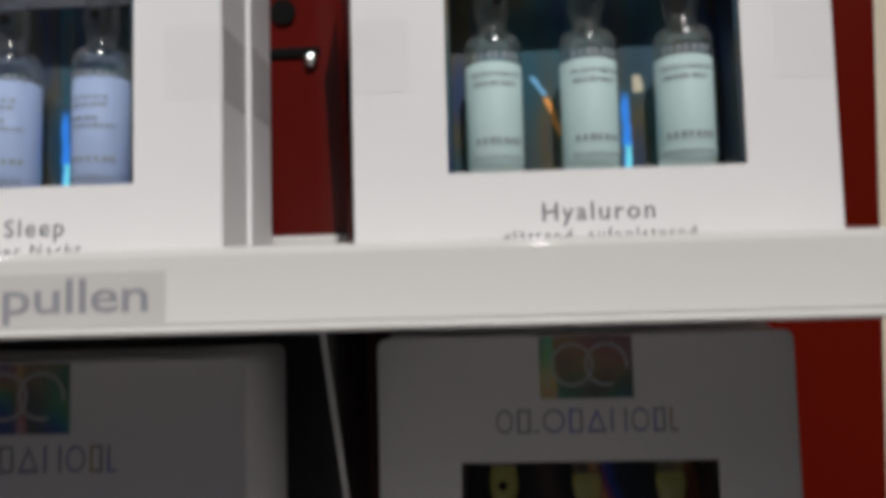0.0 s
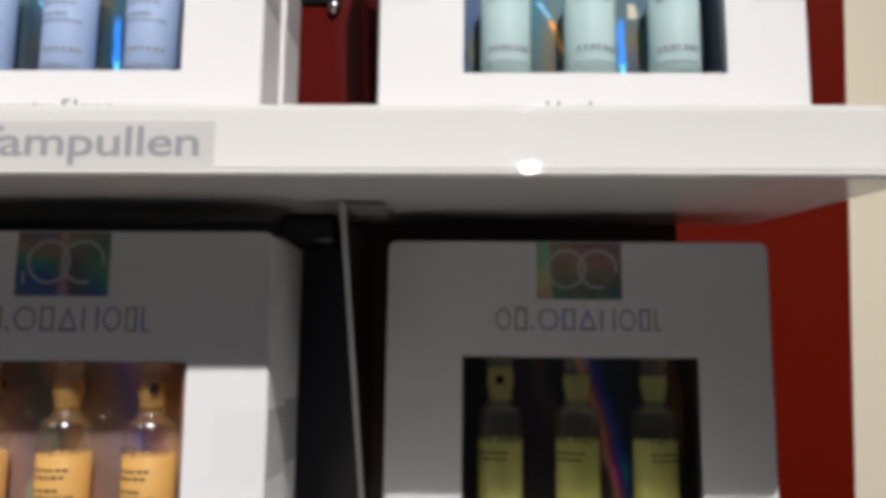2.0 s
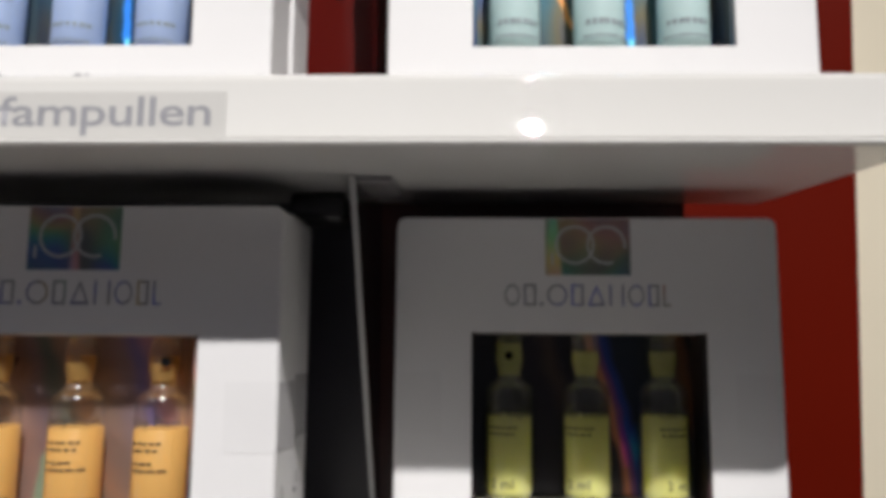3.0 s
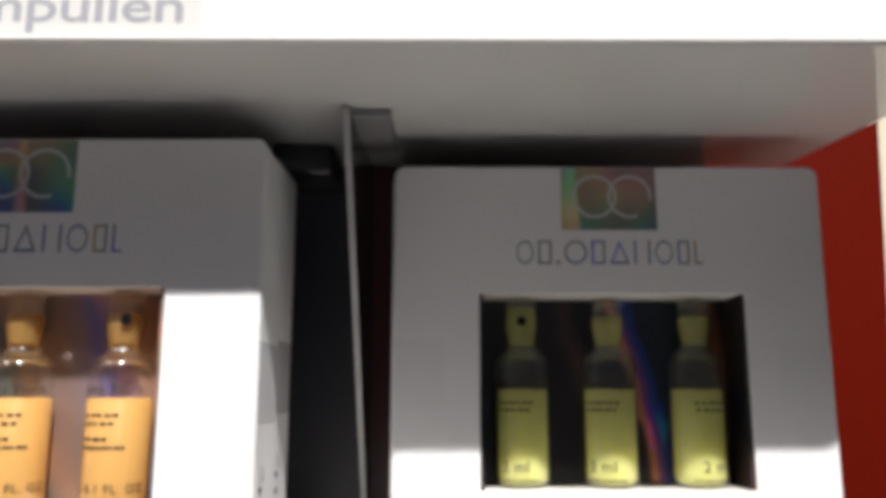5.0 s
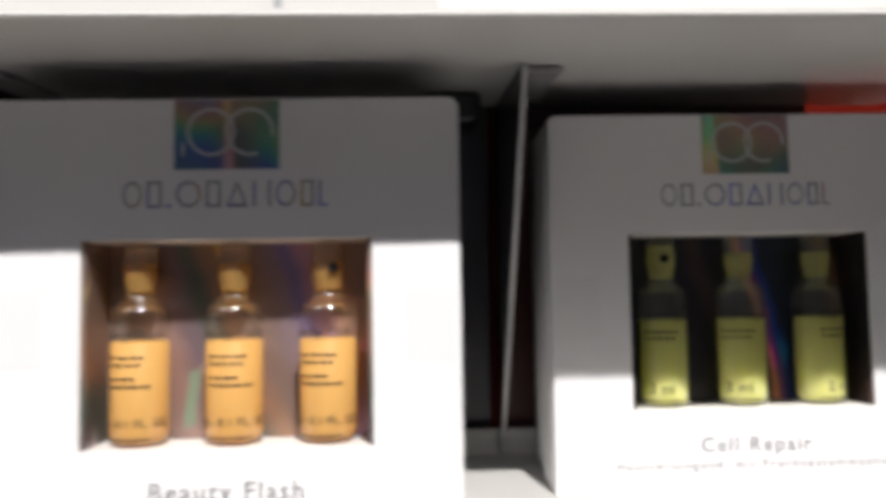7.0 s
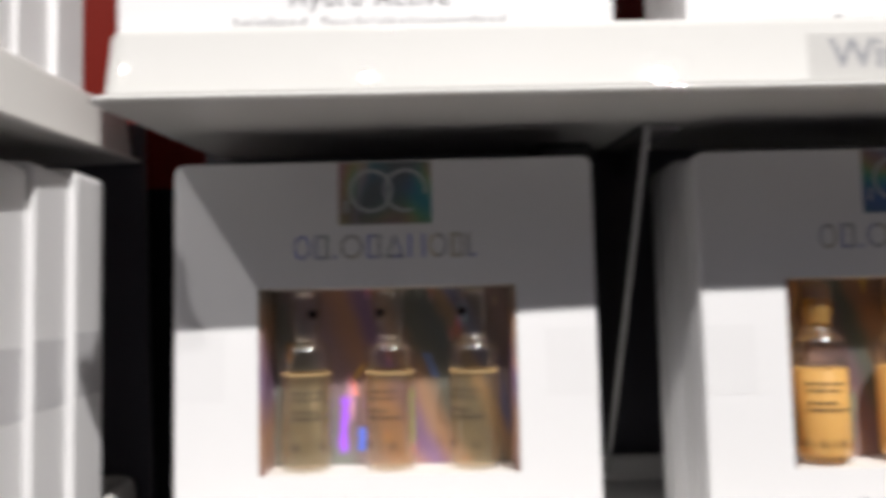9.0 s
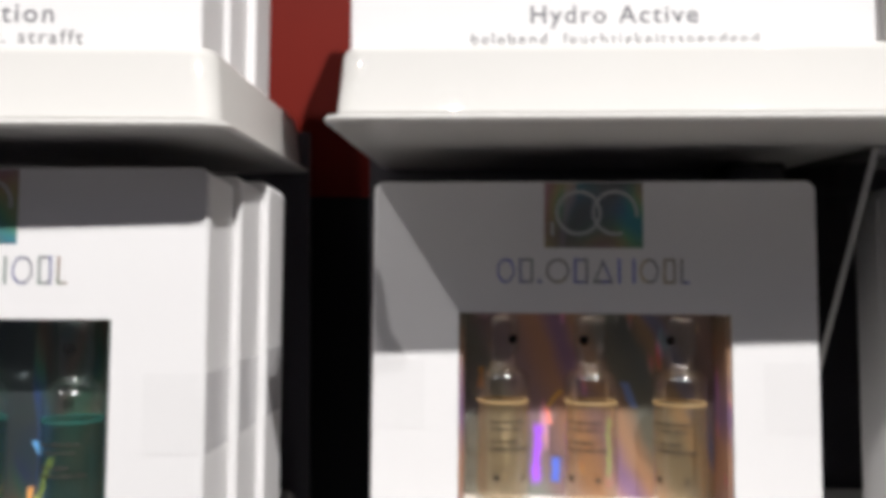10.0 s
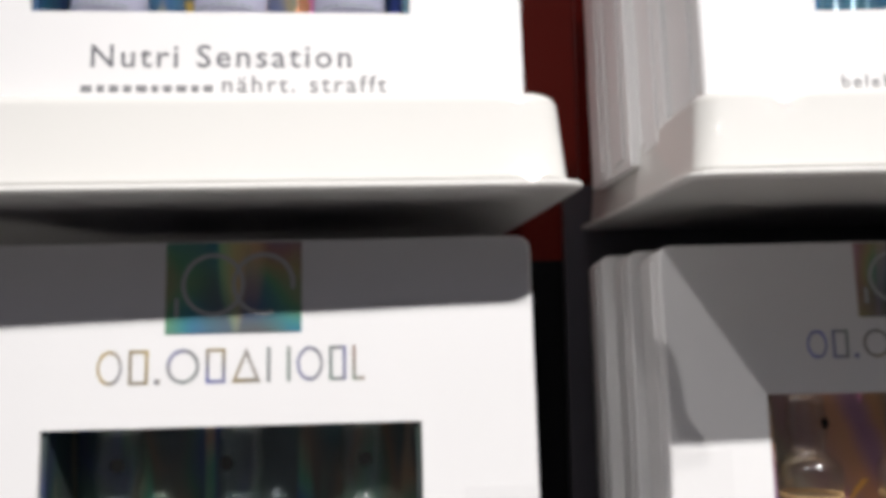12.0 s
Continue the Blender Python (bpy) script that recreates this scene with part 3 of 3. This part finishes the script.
def ampoule(parent, x, z, kind, turn, mark):
    """Glass ampoule with its filling, printed lines and black break mark."""
    a = put("ampoule", MILKY_MESH if kind["milky"] else GLASS_MESH, parent, pose(x, 0.0068, z + 0.0001) @ Matrix.Diagonal((0.985, 0.985, 0.992, 1)), kind["glass"])
    a.visible_shadow = False
    liq = put("filling", kind["fill"], a)
    liq["label"] = kind["fill_label"]
    if kind.get("tip"):
        put("tip_filling", kind["tip_full"] if abs(mark) < 12 else kind["tip"], a)
    if kind.get("haze"):
        put("tip_haze", kind["haze"], a, None, "faint peach film in the tip")
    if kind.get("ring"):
        put("meniscus", kind["ring"], a, None, "liquid rim with its shine painted lighter")
    put("print", kind["print"], a, pose(0, 0, 0, 0, 0, turn))
    if kind.get("name"):
        put("printed_name", kind["name"], a, pose(0, 0, 0, 0, 0, turn))
    put("break_mark", DOT, a, pose(0.00402 * math.sin(radians(mark)), -0.00402 * math.cos(radians(mark)), 0.0358, 90, 0, mark))
    return a


MINT_PRINT = mesh_of("print", round_print([(0.0231, 0.0020, -52, 52, 7), (0.0197, 0.0010, -54, 50, 10), (0.0178, 0.0010, -50, 38, 8), (0.0058, 0.0018, -48, 50, 7), (0.0028, 0.0008, -55, 50, 12)]), SLEEVE_INK)
LABEL_PRINT = mesh_of("print", round_print(PRINT_LABEL[1:5] + PRINT_LABEL[6:]), PRINT_INK)
CELL_PRINT = mesh_of("print", round_print(PRINT_LABEL[1:3] + PRINT_LABEL[6:]), PRINT_INK)
CELL_NAME = mesh_of("printed_name", wrapped([("Cell Repair", 0.0135, 1.1, 0.0208, 14), ("2 ml", 0.0060, 1.1, 0.0036, -8)], PRINT_INK), PRINT_INK)
FLASH_NAME = mesh_of("printed_name", wrapped([("Beauty Flash", 0.0150, 1.1, 0.0218, 0), ("2 ml - 0.1 FL. OZ.", 0.0185, 1.1, 0.0042, 0)], PRINT_INK), PRINT_INK)
SLEEVE_PRINT = mesh_of("print", round_print(PRINT_LABEL), SLEEVE_INK)
FAINT_PRINT = mesh_of("print", round_print(PRINT_LABEL[1:5] + [(0.0055, 0.0016, -40, -20, 1), (0.0055, 0.0016, 20, 34, 1)]), PRINT_INK)


def kind(name, colour, body, level, glass, label, tip=None, faint=False):
    m = liquid(name, colour, body, name.startswith("yellow"))
    k = {"fill": mesh_of("filling", filling(level, 0.985 if body > 0.9 else 0.93), m, True), "glass": glass, "fill_label": label, "name": CELL_NAME if name.startswith("yellow") else FLASH_NAME if name.startswith("orange") else None, "print": MINT_PRINT if name.startswith("mint") else FAINT_PRINT if faint else CELL_PRINT if name.startswith("yellow") else SLEEVE_PRINT if body > 0.95 else LABEL_PRINT, "milky": body > 0.95 or name.startswith("yellow")}
    if faint:
        # shine of the meniscus is put into a lighter, denser copy of the filling
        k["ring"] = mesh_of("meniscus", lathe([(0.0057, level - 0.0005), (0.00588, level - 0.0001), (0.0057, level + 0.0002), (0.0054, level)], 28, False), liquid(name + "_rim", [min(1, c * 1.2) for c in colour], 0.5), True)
    if tip:
        k["tip_full"] = mesh_of("tip_filling", bulb(tip[0], 0.0392), liquid(name + "_full_tip", colour, 0.45), True)
        if name.startswith("orange"):
            k["haze"] = mesh_of("tip_haze", bulb(0.0345, 0.0409), liquid("peach_tip_haze", (0.86, 0.68, 0.50), 0.28), True)
        k["tip"] = mesh_of("tip_filling", bulb(*tip), liquid(name + "_tip", colour, 0.46 if name.startswith("orange") else 0.36), True)
    return k


KINDS = {
    "yellow": kind("yellow_filling", (0.93, 0.91, 0.32), 0.90, 0.0211, "clear glass ampoule with pale yellow filling", "pale yellow-green liquid", (0.0305, 0.0385)),
    "orange": kind("orange_filling", (0.88, 0.55, 0.18), 0.92, 0.0212, "clear glass ampoule with orange filling", "milky orange liquid", (0.0305, 0.0388)),
    "amber": kind("amber_filling", (0.80, 0.58, 0.30), 0.09, 0.0222, "clear glass ampoule with faint amber filling", "faint amber liquid", None, True),
    "green": kind("green_filling", (0.05, 0.24, 0.20), 0.06, 0.0222, "clear glass ampoule with dark green filling", "dark green liquid", None, True),
    "mint": kind("mint_filling", (0.66, 0.82, 0.82), 0.97, 0.0228, "glass ampoule with pale mint printed sleeve", "pale mint sleeve"),
    "blue": kind("blue_filling", (0.50, 0.62, 0.86), 0.97, 0.0228, "glass ampoule with pale blue printed sleeve", "pale blue sleeve"),
    "lilac": kind("lilac_filling", (0.62, 0.62, 0.76), 0.97, 0.0228, "glass ampoule with pale lilac printed sleeve", "pale lilac sleeve"),
    "aqua": kind("aqua_filling", (0.05, 0.30, 0.44), 0.10, 0.0222, "clear glass ampoule with deep aqua filling", "deep aqua liquid", None, True),
}

LABEL_MESH = mesh_of("logo_label", block(-0.0105, 0.0105, -0.0001, 0.0, 0.0735, BOX_H - 0.0003), LABEL_FOIL)
RING_MESH = mesh_of("logo_ring", ring_flat(0.0043, 0.0049, 0.00006), SILVER)
ARC_MESH = mesh_of("logo_arc", ring_flat(0.0043, 0.0049, 0.00006, 28, radians(-10), radians(290)), SILVER)
SMALL_MESH = mesh_of("logo_bar", block(-0.0003, 0.0003, -0.00006, 0, -0.0014, 0.0014), SILVER)
BRAND = []
BRAND_X = -0.0207


def frame_shape(kind_of, w, h, k):
    """One plain printed shape of the brand line: open box, oval, wedge, or a short bar."""
    bm = bmesh.new()
    if kind_of == "dot":
        return block(-w / 2, w / 2, -0.00003, 0, 0, 0.0008, bm=bm)
    if kind_of == "oval":
        bm.free()
        bm = ring_flat(h / 2 - k, h / 2, 0.00003, 28)
        bmesh.ops.scale(bm, vec=(w / h, 1, 1), verts=bm.verts)
        bmesh.ops.translate(bm, vec=(0, 0, h / 2), verts=bm.verts)
        return bm
    if kind_of == "wedge":
        pts = [(-w / 2, 0), (w / 2, 0), (0, h)]
        mid = (0, h * 0.36)
        ins = [(x + (mid[0] - x) * 0.34, z + (mid[1] - z) * 0.34) for x, z in pts]
        o, i_ = [bm.verts.new((x, -0.00003, z)) for x, z in pts], [bm.verts.new((x, -0.00003, z)) for x, z in ins]
        for q in range(3):
            bm.faces.new((o[q], o[(q + 1) % 3], i_[(q + 1) % 3], i_[q]))
        return bm
    sides = ((-w / 2, -w / 2 + k, 0, h), (w / 2 - k, w / 2, 0, h), (-w / 2 + k, w / 2 - k, h - k, h), (-w / 2 + k, w / 2 - k, 0, k))
    for a0, a1, b0, b1 in sides if kind_of == "box" else sides[:2] if kind_of == "twin" else (sides[0], sides[3]):
        block(a0, a1, -0.00003, 0, b0, b1, bm=bm)
    bmesh.ops.remove_doubles(bm, verts=bm.verts, dist=1e-7)
    return bm


for shape, bar_w in (("oval", 0.0038), ("box", 0.0030), ("dot", 0.0008), ("oval", 0.0050), ("box", 0.0030), ("wedge", 0.0044), ("twin", 0.0036), ("oval", 0.0040), ("box", 0.0026), ("corner", 0.0024)):
    BRAND.append((BRAND_X + bar_w / 2, mesh_of("brand_bar", frame_shape(shape, bar_w, 0.0053, 0.00052), BRAND_INK)))
    BRAND_X += bar_w + 0.00098
SEAL_MESH = mesh_of("seal_sticker", block(-0.0055, 0.0055, -0.00006, 0.0, -0.0075, 0.0075), SEAL)
SEAL_SIDE = mesh_of("seal_sticker", block(0, 0.00006, 0.0006, BOX_D - 0.0006, -0.0075, 0.0075), SEAL_SHADED)


def stamp_mesh():
    bm = bmesh.new()
    block(0, 0.00006, 0.0020, 0.0085, 0.009, 0.027, bm=bm)
    return mesh_of("side_sticker", bm, SEAL)


def stamp_bars():
    bm = bmesh.new()
    rng = random.Random(3)
    for y in (0.0042,):
        z = 0.0095
        while z < 0.0245:
            h = rng.uniform(0.0006, 0.0013)
            block(0.00006, 0.0001, y, y + 0.0018, z, z + h, bm=bm)
            z += h + 0.0022
    return mesh_of("side_print", bm, INK_DARK)


FLAP_MESH = mesh_of("side_flap", block(-0.0005, 0.0, 0.0042, BOX_D - 0.0040, 0.0012, BOX_H - 0.0026, 0.0002), CARTON)
STAMP, STAMP_BARS = stamp_mesh(), stamp_bars()
FOIL_MESHES = {}


def place(x, y0, tier, yaw=0.0):
    """Where a box stands: x of its middle, y of its front at window height, on the lower (0) or upper (1) tray."""
    floor = FLOOR_Z - PITCH * (1 - tier) + 0.0010 * tier + (0.0006 if x < PIVOT.x else 0.0)
    lift = BOX_D * math.sin(radians(LEAN))
    return pose(x, y0 - 0.060 * math.sin(radians(LEAN)), floor + lift, -LEAN, 0, yaw)


BAR_MESHES = {}
BAR_INK = material("faint_print", (0.20, 0.20, 0.21), 0.5, vary=0.08, scale=300)


def bar_row(root, name, widths, height, gap, mid, z):
    """Plain bars for a line of print that cannot be read."""
    x = mid - (sum(widths) + gap * (len(widths) - 1)) / 2
    for w in widths:
        if (w, height) not in BAR_MESHES:
            BAR_MESHES[w, height] = mesh_of("bar", block(-w / 2, w / 2, -0.00003, 0, 0, height), BAR_INK)
        put(name, BAR_MESHES[w, height], root, pose(x + w / 2, 0, z))
        x += w + gap


def ampoule_box(where, foil_mat, title, subtitle, title_w, sub_w, fill, label, turns=(0, 0, 0), stamp=False, marks=None, up=0.0):
    """A white carton with three ampoules behind its window."""
    shift = {"über Nacht": 0.0085, "nährt. strafft": 0.0125}.get(subtitle if isinstance(subtitle, str) else "", 0.0)
    root = new("ampoule_box")
    root.matrix_world = where
    tagged(root, label, "cosmetics box", "boxes of ampoules on the trays")
    put("carton", CARTON_MESH, root)
    put("side_flap", FLAP_MESH, root, pose(SHELL_X - BOX_W / 2, 0, 0), "folded carton flap")
    if foil_mat.name not in FOIL_MESHES:
        FOIL_MESHES[foil_mat.name] = mesh_of("foil_backing", block(-WIN_W / 2 + 0.0001, WIN_W / 2 - 0.0001, WELL - 0.0008, WELL - 0.0001, WIN_Z0 + 0.0001, WIN_Z1 - 0.0001), foil_mat)
        FOIL_MESHES[foil_mat.name + "side"] = mesh_of("foil_side", block(-0.0004, 0.0004, 0.0008, WELL - 0.0009, WIN_Z0 + 0.0001, WIN_Z1 - 0.0001), foil_mat)
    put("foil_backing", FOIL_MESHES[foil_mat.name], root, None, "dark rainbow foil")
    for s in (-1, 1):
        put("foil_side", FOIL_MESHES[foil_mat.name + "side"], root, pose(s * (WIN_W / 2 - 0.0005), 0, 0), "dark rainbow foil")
    for x, t, mk in zip((-0.0193, 0.0, 0.0193), turns, marks or [1.6 * a for a in turns]):
        ampoule(root, x, WIN_Z0, fill, t, mk)
    tag = put("logo_label", LABEL_MESH, root, None, "iridescent hologram label")
    put("logo_ring", RING_MESH, tag, pose(-0.0032, -0.0001, 0.0811))
    put("logo_arc", ARC_MESH, tag, pose(0.0046, -0.0001, 0.0811))
    put("logo_bar", SMALL_MESH, tag, pose(-0.0088, -0.0001, 0.0776))
    for bx, bme in BRAND:
        put("brand_bar", bme, root, pose(bx, 0, 0.0659))
    if isinstance(title, str):
        put("title", letters(title, title_w, INK, 1.2, weight=0.008), root, pose(0, 0, 0.0081 + up), "grey printed name")
    else:
        bar_row(root, "title_bar", title, 0.0030, 0.0010, 0.0, 0.0081)
    if isinstance(subtitle, str):
        put("subtitle", letters(subtitle, sub_w, SUB_INK, 1.25, weight=0.006), root, pose(shift, 0, 0.0041 + up), "small pale printed line")
        if shift:
            words = WORDS[: 7 if shift < 0.01 else 10]
            bar_row(root, "subtitle_bar", words, 0.0011, 0.0007, shift - sub_w / 2 - (0.0085 if shift < 0.01 else 0.0112), 0.0041 + up)
    else:
        bar_row(root, "subtitle_bar", subtitle, 0.0011, 0.0007, 0.0, 0.0041)
    for s in (-1, 1):
        put("seal_sticker", SEAL_MESH, root, pose(SHELL_X + s * (BOX_W / 2 - 0.0060), 0, 0.0420), "clear film seal")
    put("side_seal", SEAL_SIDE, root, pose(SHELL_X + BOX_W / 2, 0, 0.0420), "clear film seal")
    if stamp:
        st = put("side_sticker", STAMP, root, pose(SHELL_X + BOX_W / 2 + 0.00002, 0, 0), "white sticker with black print")
        put("side_print", STAMP_BARS, st)
    return root


def stacked(x, y0, tier, turn, count, step=0.0168, seed=0, stamp=False, drift=0.0):
    """Plain cartons standing behind the front one, each a little out of line."""
    rng = random.Random(seed)
    for i in range(1, count + 1):
        ob = new("ampoule_box")
        back = step * i + rng.uniform(0, 0.0003)
        ob.matrix_world = place(x + drift * i + rng.uniform(-0.0005, 0.0005) - back * math.sin(radians(turn)), y0 + back * math.cos(radians(turn)), tier, turn + rng.uniform(-0.25, 0.25))
        tagged(ob, "white ampoule carton standing behind the front one", "cosmetics box", "boxes of ampoules on the trays")
        put("carton", CARTON_MESH, ob)
        put("side_flap", FLAP_MESH, ob, pose(SHELL_X - BOX_W / 2, 0, 0), "folded carton flap")
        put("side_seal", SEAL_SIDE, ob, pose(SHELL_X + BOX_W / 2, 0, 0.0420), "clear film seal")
        if stamp:
            st = put("side_sticker", STAMP, ob, pose(SHELL_X + BOX_W / 2 + 0.00002, 0, 0), "white sticker with black print")
            put("side_print", STAMP_BARS, st)


WORDS = [0.0016, 0.0011, 0.0014, 0.0012, 0.0016, 0.0010, 0.0013, 0.0015, 0.0011, 0.0014, 0.0012, 0.0015]
MARKS = {"yellow": (-4, 160, 190), "orange": (150, 170, 22)}     # where the black break marks face
ROWS = [
    # x, front y, tier, turn, foil, title, subtitle, widths, filling, label, behind, turns of the ampoules
    (0.0301, -0.0012, 0, -0.3, FOIL_DARK, "Cell Repair", "Hautverjüngend. mit Früchtestammzellen", 0.0262, 0.0665, "yellow", "white carton with three pale yellow ampoules, lower tray", 1, (-14, -22, 26)),
    (-0.0871, -0.0268, 0, -0.6, FOIL_MAUVE, "Beauty Flash", WORDS, 0.0300, 0.0, "orange", "white carton with three orange ampoules, lower tray", 1, (-6, 4, -10)),
    (-0.2041, -0.0223, 0, -1.6, FOIL_OCHRE, "Anti-Age", WORDS + WORDS[:8], 0.0230, 0.0, "amber", "white carton with three faint amber ampoules, lower tray", 2, (20, -16, -24)),
    (-0.3259, -0.0489, 0, 1.7, FOIL_GREEN, WORDS[:7], WORDS, 0.0240, 0.0, "green", "white carton with three dark green ampoules, lower tray", 2, (10, -14, 6)),
    (0.0301, -0.0226, 1, 0.3, FOIL_SLATE, "Hyaluron", "glättend. aufpolsternd", 0.0216, 0.0370, "mint", "white carton with three mint ampoules, upper tray", 1, (8, 12, -4)),
    (-0.0897, -0.0250, 1, 0.0, FOIL_SLATE, "Beauty Sleep", "über Nacht", 0.0300, 0.0200, "blue", "white carton with three pale blue ampoules, upper tray", 1, (10, 6, 4)),
    (-0.2044, -0.0448, 1, 0.8, FOIL_TEAL, "Hydro Active", "belebend. feuchtigkeitsspendend", 0.0300, 0.0515, "aqua", "white carton with three aqua ampoules, upper tray", 3, (0, 10, 0)),
    (-0.3265, -0.0476, 1, 4.2, FOIL_VIOLET, "Nutri Sensation", "nährt. strafft", 0.0392, 0.0250, "lilac", "white carton with three lilac ampoules, upper tray", 2, (0, 0, 0)),
]
DRIFT = {"green": 0.0017, "lilac": 0.0015, "amber": -0.0028, "aqua": -0.0013, "orange": -0.0010}
for n, (x, y, tier, yaw, fm, title, sub, tw, sw, fill, label, behind, turns) in enumerate(ROWS):
    box = ampoule_box(place(x, y, tier, yaw), fm, title, sub, tw, sw, KINDS[fill], label, turns, fill == "orange", MARKS.get(fill), 0.0010 if fill in ("aqua", "lilac") else 0.0)
    stacked(x, y, tier, yaw, behind, seed=n, stamp=fill == "orange", drift=DRIFT.get(fill, 0.0006))
    if fill == "aqua":
        part("leaflet", rings([[(0.0008, yy, WIN_Z0 + 0.0002), (0.0192, yy, WIN_Z0 + 0.0002), (0.0205, yy, WIN_Z0 + 0.0150), (0.0022, yy, WIN_Z0 + 0.0160)] for yy in (0.0002, 0.0005)]), LEAFLET, box, "cream paper leaflet")


# ---- dividers between the stacks ----
def divider(x, y, z, label, top=-0.0205, low=0.0310, edge_mat=DIVIDER_EDGE):
    root = new("shelf_divider")
    root.matrix_world = pose(x, y, z)
    tagged(root, label, "divider", "dividers on the trays")
    prof = [(top, 0.0362), (low, -0.0590), (0.0370, -0.0590), (0.0370, 0.0362)]
    t = 0.0006
    bm = rings([[(s * t, y, zz) for y, zz in prof] for s in (-1, 1)])
    part("panel", bm, DIVIDER, root)
    edge = [(top - 0.0005, 0.0362), (low - 0.0005, -0.0590), (low, -0.0590), (top, 0.0362)]
    part("front_edge", rings([[(s * t * 1.05, y, zz) for y, zz in edge] for s in (-1, 1)]), edge_mat, root, "thin front edge")
    part("top_tab", block(-t, 0.0085, top + 0.003, 0.0140, 0.0352, 0.0364, 0.0003), TAB, root, "bent tab under the tray")
    if edge_mat is DIVIDER_EDGE:
        part("clip", block(-0.0215, -0.0065, 0.0110, 0.0370, 0.0290, 0.0364, 0.0016, 3), DIVIDER, root, "dark moulded clip under the tray", True)
    return root


for x, y in ((-0.0258, -0.0010), (-0.1436, 0.0015)):
    divider(x, y, 0.0, "smoked plastic divider with a slanted front edge")
    divider(x + 0.001, y, PITCH - 0.0005, "dark red plastic divider of the upper tier", 0.0040, 0.0150, RED_DARK)


# ---- upper back panel with its slot, hole and screws ----
plate = wall("upper_back_plate", -0.2560, 0.0630, BACK + 0.0005, BACK + 0.0035, 0.0505, 0.22, RED_DARK, "dark red back plate of the upper tier", 0.0004, "back plate")
for x in (-0.0440, -0.1600):
    part("slot", block(x - 0.008, x + 0.008, BACK - 0.0004, BACK + 0.0010, 0.1035, 0.1065, 0.0006), INK_DARK, plate, "black slot")
    part("hole", lathe([(0.0035, 0), (0.0035, 0.0008)], 24), INK_DARK, plate, "black hole", m=pose(x - 0.002, BACK + 0.0003, 0.1165, 90))
    part("screw", lathe([(0.0004, -0.0012), (0.0016, -0.0009), (0.0022, 0.0), (0.0022, 0.0010)], 20), CHROME, plate, "chrome screw head", True, pose(x + 0.0055, BACK - 0.0006, 0.1028, -90))


# ---- printed strip on the tray's front ----
strip = part("shelf_label", block(-0.0395, 0.0378, -0.00012, 0, -0.0048, 0.0048, 0.00005), STRIP, None, "", m=pose(-0.0828, FRONT + 0.00238, 0.0428, -4.7))
tagged(strip, "thin clear label strip stuck to the white tray", "label")
for words, width, mid in (("Wirkstof", 0.0296, -0.0210), ("fampullen", 0.0406, 0.0146)):
    put("lettering", letters(words, width, INK_PALE, 0.97, weight=0.012, tall=0.0081), strip, pose(mid, -0.00014, -0.0019), "grey printed lettering")
